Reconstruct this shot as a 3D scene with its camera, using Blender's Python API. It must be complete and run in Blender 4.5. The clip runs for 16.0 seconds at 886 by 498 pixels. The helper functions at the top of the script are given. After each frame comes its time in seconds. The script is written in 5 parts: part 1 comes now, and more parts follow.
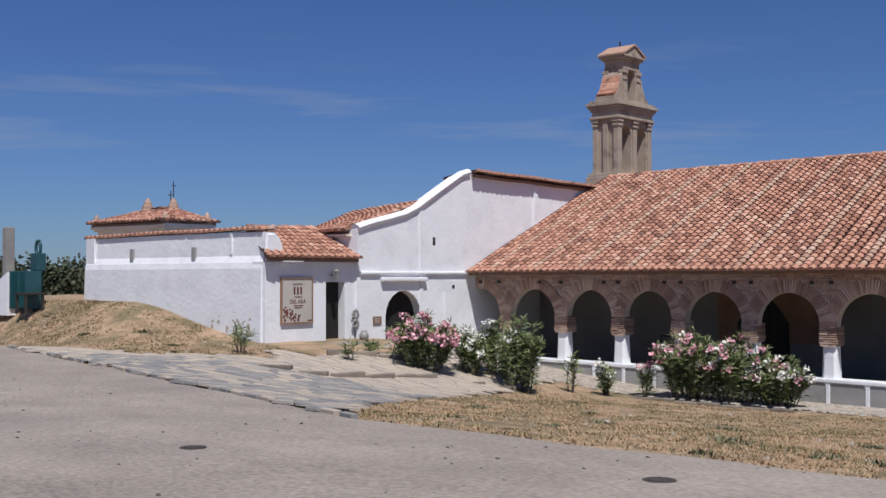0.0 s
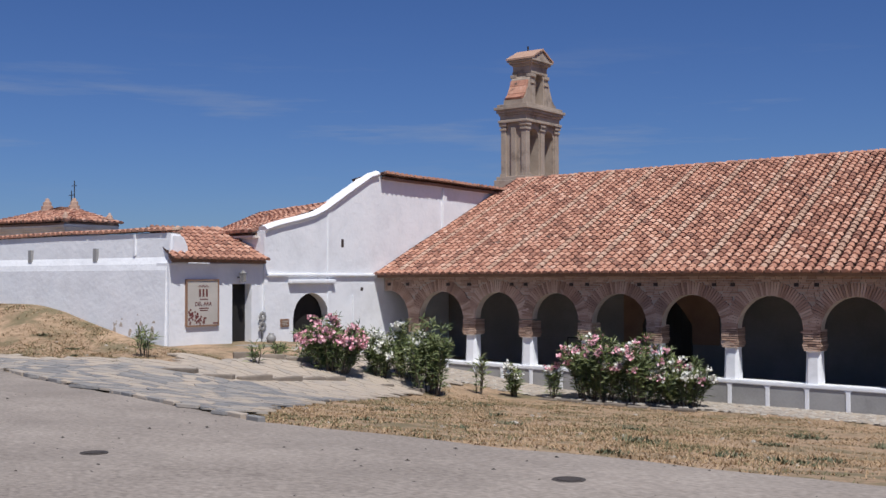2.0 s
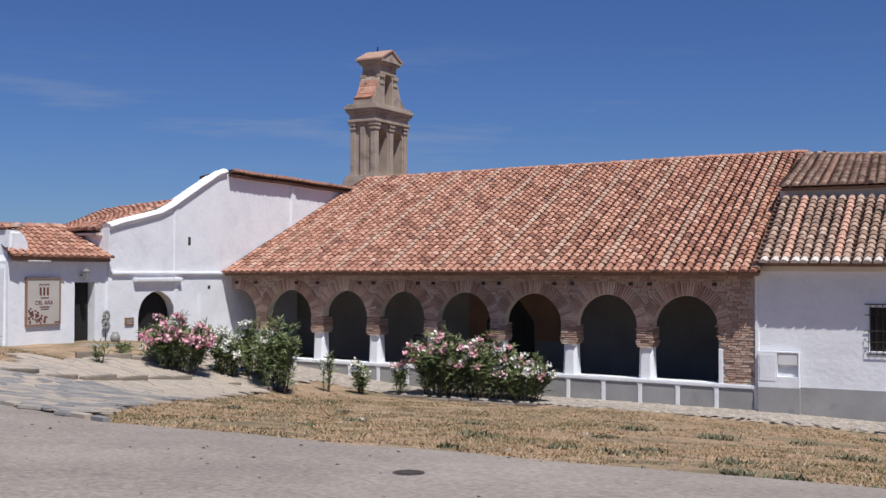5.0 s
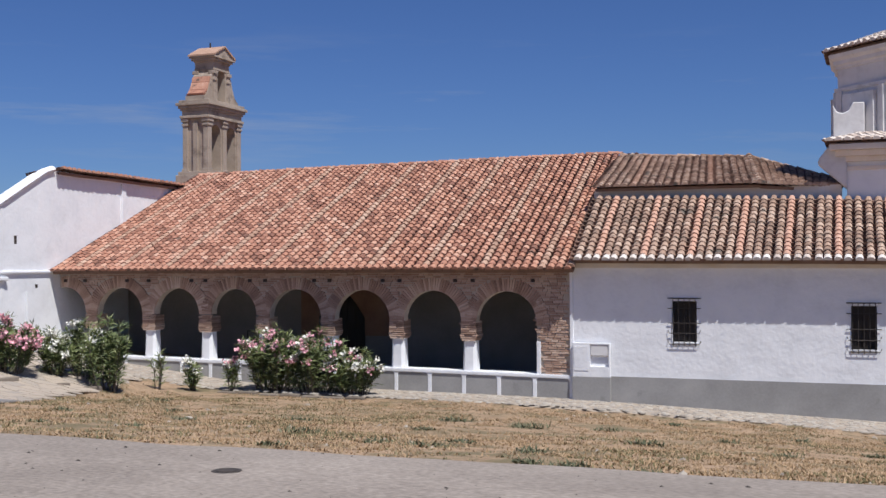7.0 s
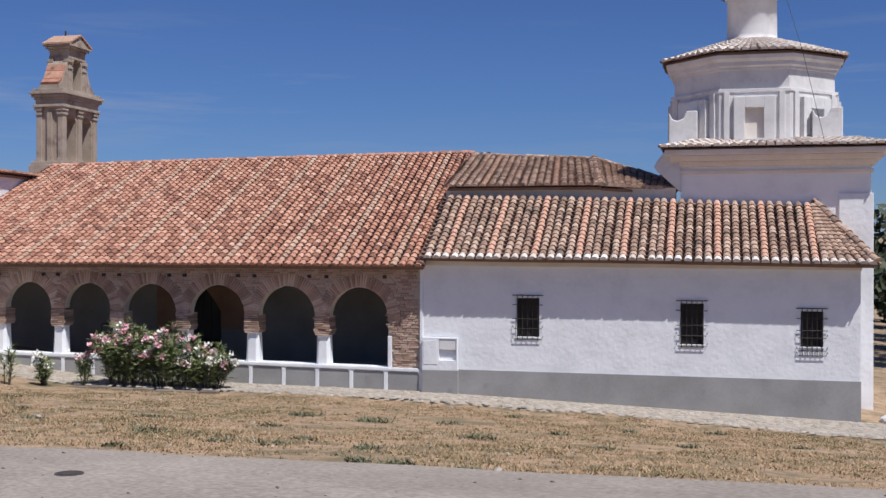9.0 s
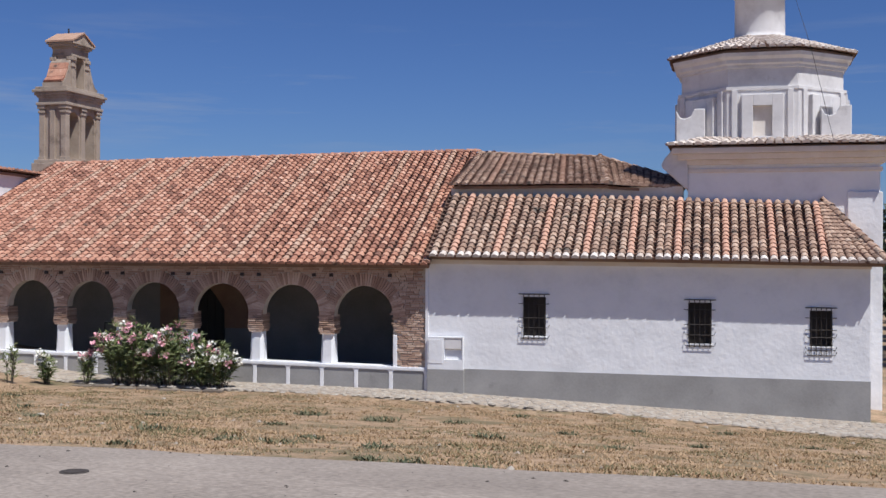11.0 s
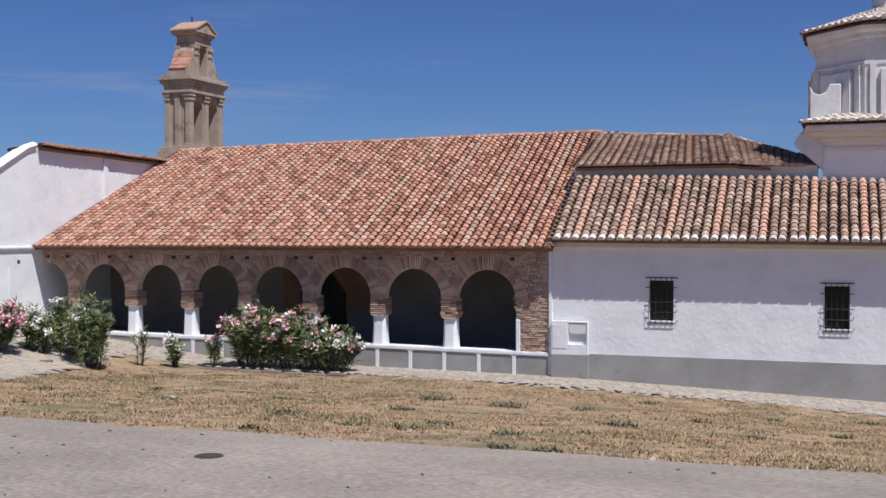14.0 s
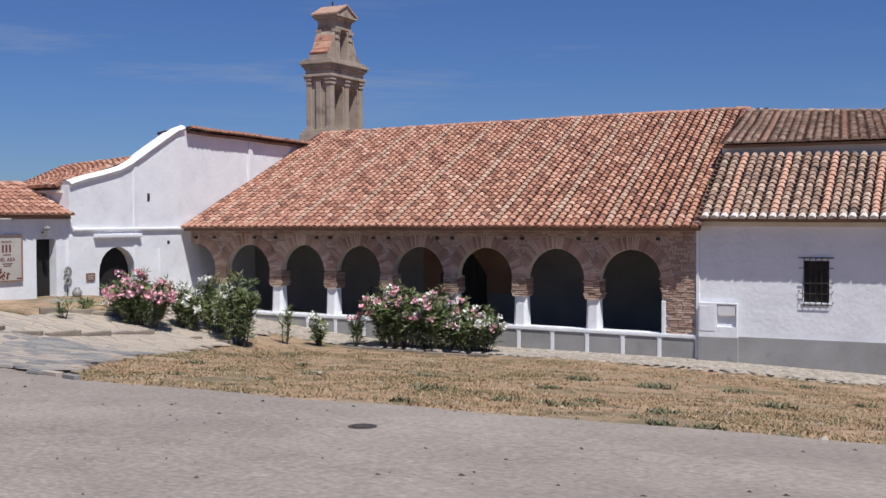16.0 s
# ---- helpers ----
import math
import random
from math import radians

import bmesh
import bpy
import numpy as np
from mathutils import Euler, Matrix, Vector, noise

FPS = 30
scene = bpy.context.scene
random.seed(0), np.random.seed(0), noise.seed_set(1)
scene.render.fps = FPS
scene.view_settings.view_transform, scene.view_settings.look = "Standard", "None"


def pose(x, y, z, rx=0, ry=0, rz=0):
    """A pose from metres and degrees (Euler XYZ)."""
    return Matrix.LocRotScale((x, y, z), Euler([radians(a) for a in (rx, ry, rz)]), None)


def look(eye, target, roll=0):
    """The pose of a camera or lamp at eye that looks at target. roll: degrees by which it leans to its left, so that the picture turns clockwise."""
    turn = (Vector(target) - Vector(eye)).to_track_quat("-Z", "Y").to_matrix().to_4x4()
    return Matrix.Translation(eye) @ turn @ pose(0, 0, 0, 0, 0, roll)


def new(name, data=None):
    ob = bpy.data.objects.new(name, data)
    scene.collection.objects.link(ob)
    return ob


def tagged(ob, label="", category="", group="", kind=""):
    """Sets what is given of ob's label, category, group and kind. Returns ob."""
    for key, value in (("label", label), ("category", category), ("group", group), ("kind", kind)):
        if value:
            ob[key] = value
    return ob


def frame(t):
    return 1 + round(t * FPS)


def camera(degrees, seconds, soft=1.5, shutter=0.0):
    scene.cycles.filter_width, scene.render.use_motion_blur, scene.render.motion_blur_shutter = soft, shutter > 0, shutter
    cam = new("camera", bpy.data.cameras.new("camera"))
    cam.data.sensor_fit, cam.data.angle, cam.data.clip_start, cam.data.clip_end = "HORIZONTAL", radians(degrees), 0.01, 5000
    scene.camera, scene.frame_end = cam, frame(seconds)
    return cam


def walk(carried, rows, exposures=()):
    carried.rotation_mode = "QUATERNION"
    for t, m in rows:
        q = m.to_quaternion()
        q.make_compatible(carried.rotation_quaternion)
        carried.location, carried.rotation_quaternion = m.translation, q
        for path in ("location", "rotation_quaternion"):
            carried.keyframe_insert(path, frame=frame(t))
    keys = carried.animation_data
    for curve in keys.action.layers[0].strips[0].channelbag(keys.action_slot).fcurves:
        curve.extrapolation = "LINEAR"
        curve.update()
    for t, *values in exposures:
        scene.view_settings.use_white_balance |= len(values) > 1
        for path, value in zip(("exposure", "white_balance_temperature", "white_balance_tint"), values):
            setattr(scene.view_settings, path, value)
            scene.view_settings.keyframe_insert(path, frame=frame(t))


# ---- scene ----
cam = camera(42.7, 16.0)
PATH = [
    (0, (5.747, -24.771, 3.019), (4.434, -23.263, 3.066), -0.17),
    (0.5, (5.712, -24.727, 2.991), (4.426, -23.196, 3.042), -0.14),
    (1, (5.675, -24.717, 2.989), (4.420, -23.160, 3.041), -0.11),
    (1.5, (5.686, -24.739, 2.994), (4.465, -23.156, 3.047), -0.11),
    (2, (5.684, -24.727, 2.995), (4.498, -23.118, 3.047), -0.13),
    (2.5, (5.707, -24.769, 2.999), (4.551, -23.137, 3.050), -0.04),
    (3, (5.744, -24.809, 3.006), (4.618, -23.157, 3.056), 0.10),
    (5.5, (6.112, -25.248, 3.091), (5.210, -23.464, 3.133), -0.07),
    (6, (6.323, -25.505, 3.161), (5.491, -23.686, 3.198), -0.15),
    (6.5, (6.513, -25.680, 3.220), (5.744, -23.834, 3.251), -0.32),
    (7, (6.606, -25.738, 3.259), (5.895, -23.869, 3.284), -0.36),
    (7.5, (6.803, -25.939, 3.310), (6.159, -24.045, 3.329), -0.56),
    (8, (6.955, -26.121, 3.397), (6.380, -24.205, 3.408), -0.37),
    (8.5, (7.179, -26.373, 3.514), (6.659, -24.442, 3.516), -0.19),
    (9, (7.203, -26.425, 3.550), (6.714, -24.486, 3.548), 0.09),
    (11.5, (6.964, -26.141, 3.449), (6.472, -24.203, 3.450), 0.19),
    (12, (6.864, -26.006, 3.402), (6.375, -24.067, 3.409), 0.24),
    (12.5, (6.812, -25.926, 3.381), (6.318, -23.988, 3.390), 0.16),
    (13, (6.736, -25.877, 3.374), (6.210, -23.947, 3.382), 0.20),
    (13.5, (6.724, -25.843, 3.411), (6.130, -23.934, 3.404), 0.24),
    (14, (6.749, -25.959, 3.462), (6.066, -24.080, 3.434), -0.14),
    (14.5, (6.470, -25.790, 3.352), (5.723, -23.935, 3.317), -0.37),
    (15, (6.319, -25.582, 3.267), (5.511, -23.753, 3.223), -0.45),
    (15.5, (6.370, -25.674, 3.279), (5.511, -23.868, 3.228), -0.08),
    (16, (6.437, -25.770, 3.282), (5.539, -23.984, 3.232), -0.24),
]
walk(cam, [(t, look(eye, target, roll)) for t, eye, target, roll in PATH],
     [(0, -0.10), (3, -0.08), (5.5, 0.0), (7, 0.04), (13, 0.04), (16, 0.0)])



# ---- world, sun ----
SUN = Vector((0.39, -0.285, 0.875)).normalized()
world = bpy.data.worlds.new("sky")
scene.world = world
world.use_nodes = True
wn = world.node_tree.nodes
wl = world.node_tree.links
sky = wn.new("ShaderNodeTexSky")
sky.sky_type = "NISHITA"
sky.sun_disc = False
sky.sun_elevation = math.asin(SUN.z)
sky.sun_rotation = math.atan2(SUN.x, SUN.y)
sky.altitude = 500
sky.air_density = 1.0
sky.dust_density = 0.25
sky.ozone_density = 2.5
# thin wisps of high cloud
wtc = wn.new("ShaderNodeTexCoord")
wmap = wn.new("ShaderNodeMapping")
wmap.inputs["Rotation"].default_value = (0.0, radians(2.5), 0.9)
wmap.inputs["Scale"].default_value = (2.2, 2.2, 26.0)
wnoise = wn.new("ShaderNodeTexNoise")
wnoise.inputs["Scale"].default_value = 1.5
wnoise.inputs["Detail"].default_value = 7
wnoise.inputs["Roughness"].default_value = 0.62
wramp = wn.new("ShaderNodeValToRGB")
wramp.color_ramp.elements[0].position = 0.53
wramp.color_ramp.elements[1].position = 0.85
wsep = wn.new("ShaderNodeSeparateXYZ")
wband = wn.new("ShaderNodeMapRange")
wband.inputs["From Min"].default_value = 0.06
wband.inputs["From Max"].default_value = 0.13
wband2 = wn.new("ShaderNodeMapRange")
wband2.inputs["From Min"].default_value = 0.21
wband2.inputs["From Max"].default_value = 0.14
wmul = wn.new("ShaderNodeMath")
wmul.operation = "MULTIPLY"
wmul2 = wn.new("ShaderNodeMath")
wmul2.operation = "MULTIPLY"
wmul3 = wn.new("ShaderNodeMath")
wmul3.operation = "MULTIPLY"
wmul3.inputs[1].default_value = 0.6
wmix = wn.new("ShaderNodeMixRGB")
wmix.inputs[2].default_value = (6.5, 7.0, 8.0, 1)
wtint = wn.new("ShaderNodeMixRGB")
wtint.blend_type = "MULTIPLY"
wtint.inputs[0].default_value = 1.0
wtint.inputs[2].default_value = (0.56, 0.785, 1.31, 1)
bg = wn["Background"]
bg.inputs["Strength"].default_value = 0.055
wl.new(wtc.outputs["Generated"], wmap.inputs["Vector"])
wl.new(wmap.outputs[0], wnoise.inputs["Vector"])
wl.new(wnoise.outputs["Fac"], wramp.inputs[0])
wl.new(wtc.outputs["Generated"], wsep.inputs[0])
wl.new(wsep.outputs["Z"], wband.inputs["Value"])
wl.new(wsep.outputs["Z"], wband2.inputs["Value"])
wl.new(wband.outputs[0], wmul.inputs[0])
wl.new(wband2.outputs[0], wmul.inputs[1])
wl.new(wmul.outputs[0], wmul2.inputs[0])
wl.new(wramp.outputs[0], wmul2.inputs[1])
wl.new(wmul2.outputs[0], wmul3.inputs[0])
wl.new(wmul3.outputs[0], wmix.inputs[0])
wl.new(sky.outputs[0], wtint.inputs[1])
wl.new(wtint.outputs[0], wmix.inputs[1])
wl.new(wmix.outputs[0], bg.inputs["Color"])

sun = new("sun", bpy.data.lights.new("sun", "SUN"))
sun.data.energy = 4.85
sun.data.angle = radians(0.53)
sun.data.color = (1.0, 0.98, 0.95)
sun.matrix_world = look(SUN * 60, (0, 0, 0))
scene.view_settings.exposure = 0.0


# ---- materials ----
def mat(name, stops, scale=3.0, detail=6.0, rough=0.85, bump=0.15, fine=40.0, island=0.0, obj=0.0, stain=None,
        stain_scale=0.6, stain_at=(0.55, 0.75), metal=0.0, stretch=(1, 1, 1), fine_mix=0.25, depth=0.02):
    """Two scales of variation over a colour ramp, optional stains, and bump."""
    m = bpy.data.materials.new(name)
    m.use_nodes = True
    n, l = m.node_tree.nodes, m.node_tree.links
    p = n["Principled BSDF"]
    p.inputs["Roughness"].default_value = rough
    p.inputs["Metallic"].default_value = metal
    tc = n.new("ShaderNodeTexCoord")
    geo = n.new("ShaderNodeNewGeometry")
    mp = n.new("ShaderNodeMapping")
    mp.inputs["Scale"].default_value = stretch
    l.new(geo.outputs["Position"], mp.inputs["Vector"])
    a = n.new("ShaderNodeTexNoise")
    a.inputs["Scale"].default_value, a.inputs["Detail"].default_value = scale, detail
    b = n.new("ShaderNodeTexNoise")
    b.inputs["Scale"].default_value, b.inputs["Detail"].default_value = fine, 4
    l.new(mp.outputs[0], a.inputs["Vector"])
    l.new(mp.outputs[0], b.inputs["Vector"])
    mx = n.new("ShaderNodeMix")
    mx.inputs[0].default_value = fine_mix
    l.new(a.outputs["Fac"], mx.inputs[2])
    l.new(b.outputs["Fac"], mx.inputs[3])
    fac = mx.outputs[0]
    for amount, node, sock in ((island, geo, "Random Per Island"), (obj, n.new("ShaderNodeObjectInfo"), "Random")):
        if amount:
            m2 = n.new("ShaderNodeMix")
            m2.inputs[0].default_value = amount
            l.new(fac, m2.inputs[2])
            l.new(node.outputs[sock], m2.inputs[3])
            fac = m2.outputs[0]
    r = n.new("ShaderNodeValToRGB")
    while len(r.color_ramp.elements) < len(stops):
        r.color_ramp.elements.new(0.5)
    for e, (pos, c) in zip(r.color_ramp.elements, stops):
        e.position, e.color = pos, (*c, 1)
    l.new(fac, r.inputs[0])
    col = r.outputs[0]
    if stain:
        s = n.new("ShaderNodeTexNoise")
        s.inputs["Scale"].default_value, s.inputs["Detail"].default_value = stain_scale, 8
        s.inputs["Roughness"].default_value = 0.65
        l.new(mp.outputs[0], s.inputs["Vector"])
        sr = n.new("ShaderNodeMapRange")
        sr.inputs["From Min"].default_value, sr.inputs["From Max"].default_value = stain_at
        l.new(s.outputs["Fac"], sr.inputs["Value"])
        sm_ = n.new("ShaderNodeMixRGB")
        sm_.inputs[2].default_value = (*stain, 1)
        l.new(sr.outputs[0], sm_.inputs[0])
        l.new(col, sm_.inputs[1])
        col = sm_.outputs[0]
    l.new(col, p.inputs["Base Color"])
    if bump:
        bp = n.new("ShaderNodeBump")
        bp.inputs["Strength"].default_value = bump
        bp.inputs["Distance"].default_value = depth
        l.new(mx.outputs[0], bp.inputs["Height"])
        l.new(bp.outputs[0], p.inputs["Normal"])
    return m


WHITE = mat("limewash", [(0.25, (0.68, 0.69, 0.715)), (0.5, (0.775, 0.785, 0.81)), (0.75, (0.82, 0.825, 0.845))], 1.6, 8, 0.9, 1.0, 9,
            stain=(0.62, 0.62, 0.635), stain_scale=0.5, stain_at=(0.6, 0.85), depth=0.032)
WHITE_OLD = mat("weathered_limewash", [(0.25, (0.52, 0.50, 0.50)), (0.5, (0.66, 0.645, 0.645)), (0.75, (0.74, 0.725, 0.72))], 2.2, 8, 0.9, 0.8, 10,
                stain=(0.36, 0.33, 0.315), stain_scale=1.4, stain_at=(0.60, 0.76))
CREAM = mat("cream_cornice", [(0.3, (0.66, 0.58, 0.50)), (0.7, (0.80, 0.75, 0.69))], 2.0, 7, 0.9, 0.3, 18)
GREYBAND = mat("grey_plinth_paint", [(0.25, (0.22, 0.215, 0.21)), (0.55, (0.31, 0.305, 0.30)), (0.8, (0.37, 0.36, 0.355))], 1.2, 8, 0.9, 0.4, 22,
               stain=(0.17, 0.17, 0.165), stain_scale=2.0, stain_at=(0.62, 0.8))
TILE = mat("clay_tile_orange", [(0.22, (0.085, 0.053, 0.042)), (0.36, (0.27, 0.125, 0.086)), (0.5, (0.44, 0.215, 0.145)), (0.62, (0.52, 0.285, 0.20)), (0.80, (0.68, 0.50, 0.40))],
           5.5, 8, 0.9, 0.4, 20, island=0.32, stain=(0.08, 0.068, 0.058), stain_scale=2.4, stain_at=(0.60, 0.69), fine_mix=0.5)
TILE_DUSTY = mat("clay_tile_dusty", [(0.2, (0.25, 0.14, 0.10)), (0.5, (0.45, 0.285, 0.205)), (0.8, (0.60, 0.44, 0.345))], 5, 7, 0.92, 0.35, 20, island=0.25, fine_mix=0.5)
# Darker clay for the channels, the shade between covers put in its colour.
TILE_PAN = mat("clay_tile_channel_shaded", [(0.2, (0.08, 0.053, 0.042)), (0.5, (0.17, 0.098, 0.072)), (0.8, (0.27, 0.165, 0.125))], 3, 7, 0.95, 0.3, 30, island=0.4)
TILE_OLD = mat("clay_tile_lichen", [(0.22, (0.10, 0.075, 0.06)), (0.37, (0.235, 0.155, 0.115)), (0.5, (0.38, 0.25, 0.185)), (0.63, (0.50, 0.365, 0.28)), (0.82, (0.68, 0.58, 0.51))],
               5.5, 8, 0.92, 0.4, 20, island=0.26, stain=(0.11, 0.095, 0.08), stain_scale=2.6, stain_at=(0.56, 0.68), fine_mix=0.55)
TILE_SALMON = mat("clay_tile_new", [(0.2, (0.44, 0.245, 0.17)), (0.6, (0.58, 0.35, 0.26)), (0.9, (0.66, 0.47, 0.37))], 3, 6, 0.9, 0.3, 30, island=0.2)
TILE_LIME = mat("clay_tile_limed", [(0.2, (0.34, 0.24, 0.19)), (0.45, (0.60, 0.52, 0.46)), (0.8, (0.82, 0.79, 0.76))], 4, 7, 0.9, 0.35, 30, island=0.3, obj=0.3)
MORTAR = mat("roof_mortar", [(0.3, (0.20, 0.12, 0.09)), (0.7, (0.30, 0.20, 0.15))], 3, 6, 0.95, 0.3, 25)
LIMEM = mat("lime_mortar", [(0.3, (0.40, 0.34, 0.28)), (0.7, (0.56, 0.49, 0.42))], 3, 6, 0.95, 0.4, 25)
BRICK = mat("old_brick", [(0.15, (0.20, 0.125, 0.095)), (0.36, (0.36, 0.23, 0.172)), (0.58, (0.50, 0.345, 0.265)), (0.85, (0.66, 0.52, 0.425))], 3, 6, 0.92, 0.35, 30,
            island=0.5, obj=0.2, stain=(0.58, 0.51, 0.445), stain_scale=1.8, stain_at=(0.58, 0.78))
STONE = mat("tower_stone", [(0.2, (0.25, 0.195, 0.155)), (0.5, (0.375, 0.305, 0.245)), (0.8, (0.48, 0.40, 0.335))], 1.6, 8, 0.92, 0.6, 14,
            stain=(0.14, 0.11, 0.09), stain_scale=1.8, stain_at=(0.54, 0.74))
ASPHALT = mat("worn_asphalt", [(0.3, (0.165, 0.138, 0.118)), (0.45, (0.25, 0.212, 0.182)), (0.58, (0.32, 0.274, 0.236)), (0.72, (0.42, 0.365, 0.318))], 1.1, 9, 0.93, 0.6, 22,
              stain=(0.20, 0.172, 0.15), stain_scale=0.3, stain_at=(0.48, 0.85), stretch=(0.7, 1, 1), fine_mix=0.6)
EARTH = mat("dry_earth", [(0.30, (0.16, 0.11, 0.066)), (0.44, (0.28, 0.19, 0.116)), (0.55, (0.385, 0.265, 0.168)), (0.70, (0.51, 0.37, 0.255))], 4.5, 10, 0.96, 1.0, 26,
            stain=(0.165, 0.132, 0.072), stain_scale=1.1, stain_at=(0.46, 0.60), fine_mix=0.5)
FLAG = mat("slate_flag", [(0.24, (0.185, 0.183, 0.185)), (0.48, (0.275, 0.258, 0.24)), (0.72, (0.43, 0.36, 0.29))], 2.5, 7, 0.85, 0.4, 26, obj=0.5, island=0.4)
FLAGBED = mat("sandy_joint", [(0.3, (0.30, 0.25, 0.20)), (0.7, (0.40, 0.34, 0.28))], 3, 6, 0.95, 0.4, 30)
COBBLE = mat("pale_cobble", [(0.2, (0.27, 0.235, 0.20)), (0.5, (0.36, 0.32, 0.275)), (0.8, (0.45, 0.405, 0.35))], 3, 6, 0.9, 0.3, 26, island=0.5)
IRON = mat("dark_iron", [(0.3, (0.035, 0.03, 0.028)), (0.7, (0.07, 0.06, 0.055))], 8, 5, 0.6, 0.1, 60, metal=0.6)
# Dark wood; the two doorway passages use it to stand for shade.
DARK = mat("dark_wood_and_shade", [(0.3, (0.018, 0.014, 0.012)), (0.7, (0.035, 0.027, 0.022))], 4, 6, 0.75, 0.2, 40, stretch=(1, 1, 0.15))
# Near-black stand-in for the unlit interior behind both doorways.
UNLIT = mat("unlit_interior_black", [(0.3, (0.006, 0.005, 0.005)), (0.7, (0.012, 0.010, 0.009))], 4, 6, 0.85, 0.2, 40)
BROWN = mat("ochre_render", [(0.3, (0.20, 0.11, 0.07)), (0.7, (0.29, 0.17, 0.11))], 2, 6, 0.9, 0.3, 20)
# White limewash with the arcade's shade put into its colour.
INNER = mat("shade_greyed_limewash", [(0.3, (0.19, 0.175, 0.16)), (0.7, (0.26, 0.24, 0.22))], 1.5, 7, 0.92, 0.3, 16)
TEAL = mat("teal_paint", [(0.3, (0.008, 0.05, 0.06)), (0.7, (0.014, 0.085, 0.10))], 2.5, 6, 0.5, 0.1, 30)
CONCRETE = mat("concrete", [(0.3, (0.20, 0.19, 0.18)), (0.7, (0.30, 0.29, 0.27))], 3, 7, 0.9, 0.3, 30)
CERAMIC = mat("grey_glazed_clay", [(0.3, (0.20, 0.195, 0.19)), (0.7, (0.32, 0.31, 0.30))], 5, 5, 0.45, 0.1, 40)
PAPER = mat("sun_bleached_panel", [(0.3, (0.42, 0.39, 0.35)), (0.7, (0.52, 0.485, 0.44))], 1.5, 6, 0.6, 0.05, 20)
INK = mat("dark_red_ink", [(0.3, (0.12, 0.035, 0.03)), (0.7, (0.17, 0.05, 0.045))], 6, 4, 0.6, 0.0, 20)
LEAF = mat("oleander_leaf", [(0.1, (0.04, 0.062, 0.02)), (0.5, (0.12, 0.155, 0.048)), (0.9, (0.26, 0.275, 0.11))], 3, 4, 0.55, 0.0, 20, island=0.6)
LEAF_DARK = mat("oak_leaf", [(0.1, (0.022, 0.03, 0.014)), (0.5, (0.045, 0.058, 0.026)), (0.9, (0.085, 0.098, 0.05))], 0.6, 4, 0.7, 0.0, 20, island=0.6)
PINK = mat("pink_petal", [(0.1, (0.62, 0.20, 0.28)), (0.5, (0.76, 0.38, 0.44)), (0.9, (0.84, 0.60, 0.62))], 5, 4, 0.6, 0.0, 20, island=0.7)
WPETAL = mat("white_petal", [(0.1, (0.68, 0.66, 0.58)), (0.9, (0.82, 0.80, 0.75))], 5, 4, 0.6, 0.0, 20, island=0.7)
BARK = mat("bark", [(0.3, (0.07, 0.055, 0.04)), (0.7, (0.16, 0.13, 0.10))], 8, 6, 0.95, 0.4, 50)
STRAW = mat("dry_grass", [(0.1, (0.16, 0.105, 0.05)), (0.45, (0.32, 0.21, 0.115)), (0.9, (0.50, 0.36, 0.225))], 1.0, 4, 0.9, 0.0, 20, island=0.7)
GREENGRASS = mat("green_grass", [(0.1, (0.07, 0.072, 0.03)), (0.5, (0.135, 0.13, 0.058)), (0.9, (0.235, 0.21, 0.11))], 1.0, 4, 0.85, 0.0, 20, island=0.7)
WEED = mat("grey_green_weed", [(0.1, (0.05, 0.06, 0.032)), (0.5, (0.10, 0.11, 0.06)), (0.9, (0.19, 0.185, 0.11))], 1.0, 4, 0.85, 0.0, 20, island=0.7)
KERBSTONE = mat("brown_kerb_stone", [(0.3, (0.13, 0.105, 0.085)), (0.7, (0.27, 0.225, 0.18))], 5, 7, 0.92, 0.5, 24, obj=0.3)
COVER = mat("rusty_cast_iron", [(0.3, (0.05, 0.042, 0.038)), (0.7, (0.09, 0.075, 0.065))], 14, 5, 0.75, 0.3, 70, metal=0.3)
# Near-black for holes and slits, standing for the shade in them.
HOLE_SHADE = mat("hole_shade_dark", [(0.3, (0.03, 0.02, 0.02)), (0.7, (0.05, 0.035, 0.03))], 6, 4, 0.7, 0.0, 30)


# ---- small builders ----
def mesh_of(name, verts, faces, material=None, smooth=False):
    me = bpy.data.meshes.new(name)
    me.from_pydata([tuple(v) for v in verts], [], faces)
    me.update()
    if material:
        me.materials.append(material)
    if smooth:
        me.polygons.foreach_set("use_smooth", [True] * len(me.polygons))
    return me


def part(name, bm, material=None, parent=None, label=""):
    """Links a bmesh (or a ready mesh) as one mesh object."""
    if isinstance(bm, bmesh.types.BMesh):
        me = bpy.data.meshes.new(name)
        bm.normal_update()
        bm.to_mesh(me)
        bm.free()
        me.materials.append(material)
    else:
        me = bm
    ob = new(name, me)
    if parent is not None:
        ob.parent = parent
    if label:
        tagged(ob, label)
    return ob


def empty(name, place, label, category, group="", kind=""):
    ob = new(name)
    ob.location = place
    return tagged(ob, label, category, group, kind)


def box(bm, x0, x1, y0, y1, z0, z1, bevel=0.0):
    g = bmesh.ops.create_cube(bm, size=1, matrix=Matrix.LocRotScale(((x0 + x1) / 2, (y0 + y1) / 2, (z0 + z1) / 2), None, (x1 - x0, y1 - y0, z1 - z0)))
    if bevel:
        es = {e for v in g["verts"] for e in v.link_edges}
        bmesh.ops.bevel(bm, geom=list(es), offset=bevel, segments=2, affect="EDGES", profile=0.6)
    return bm


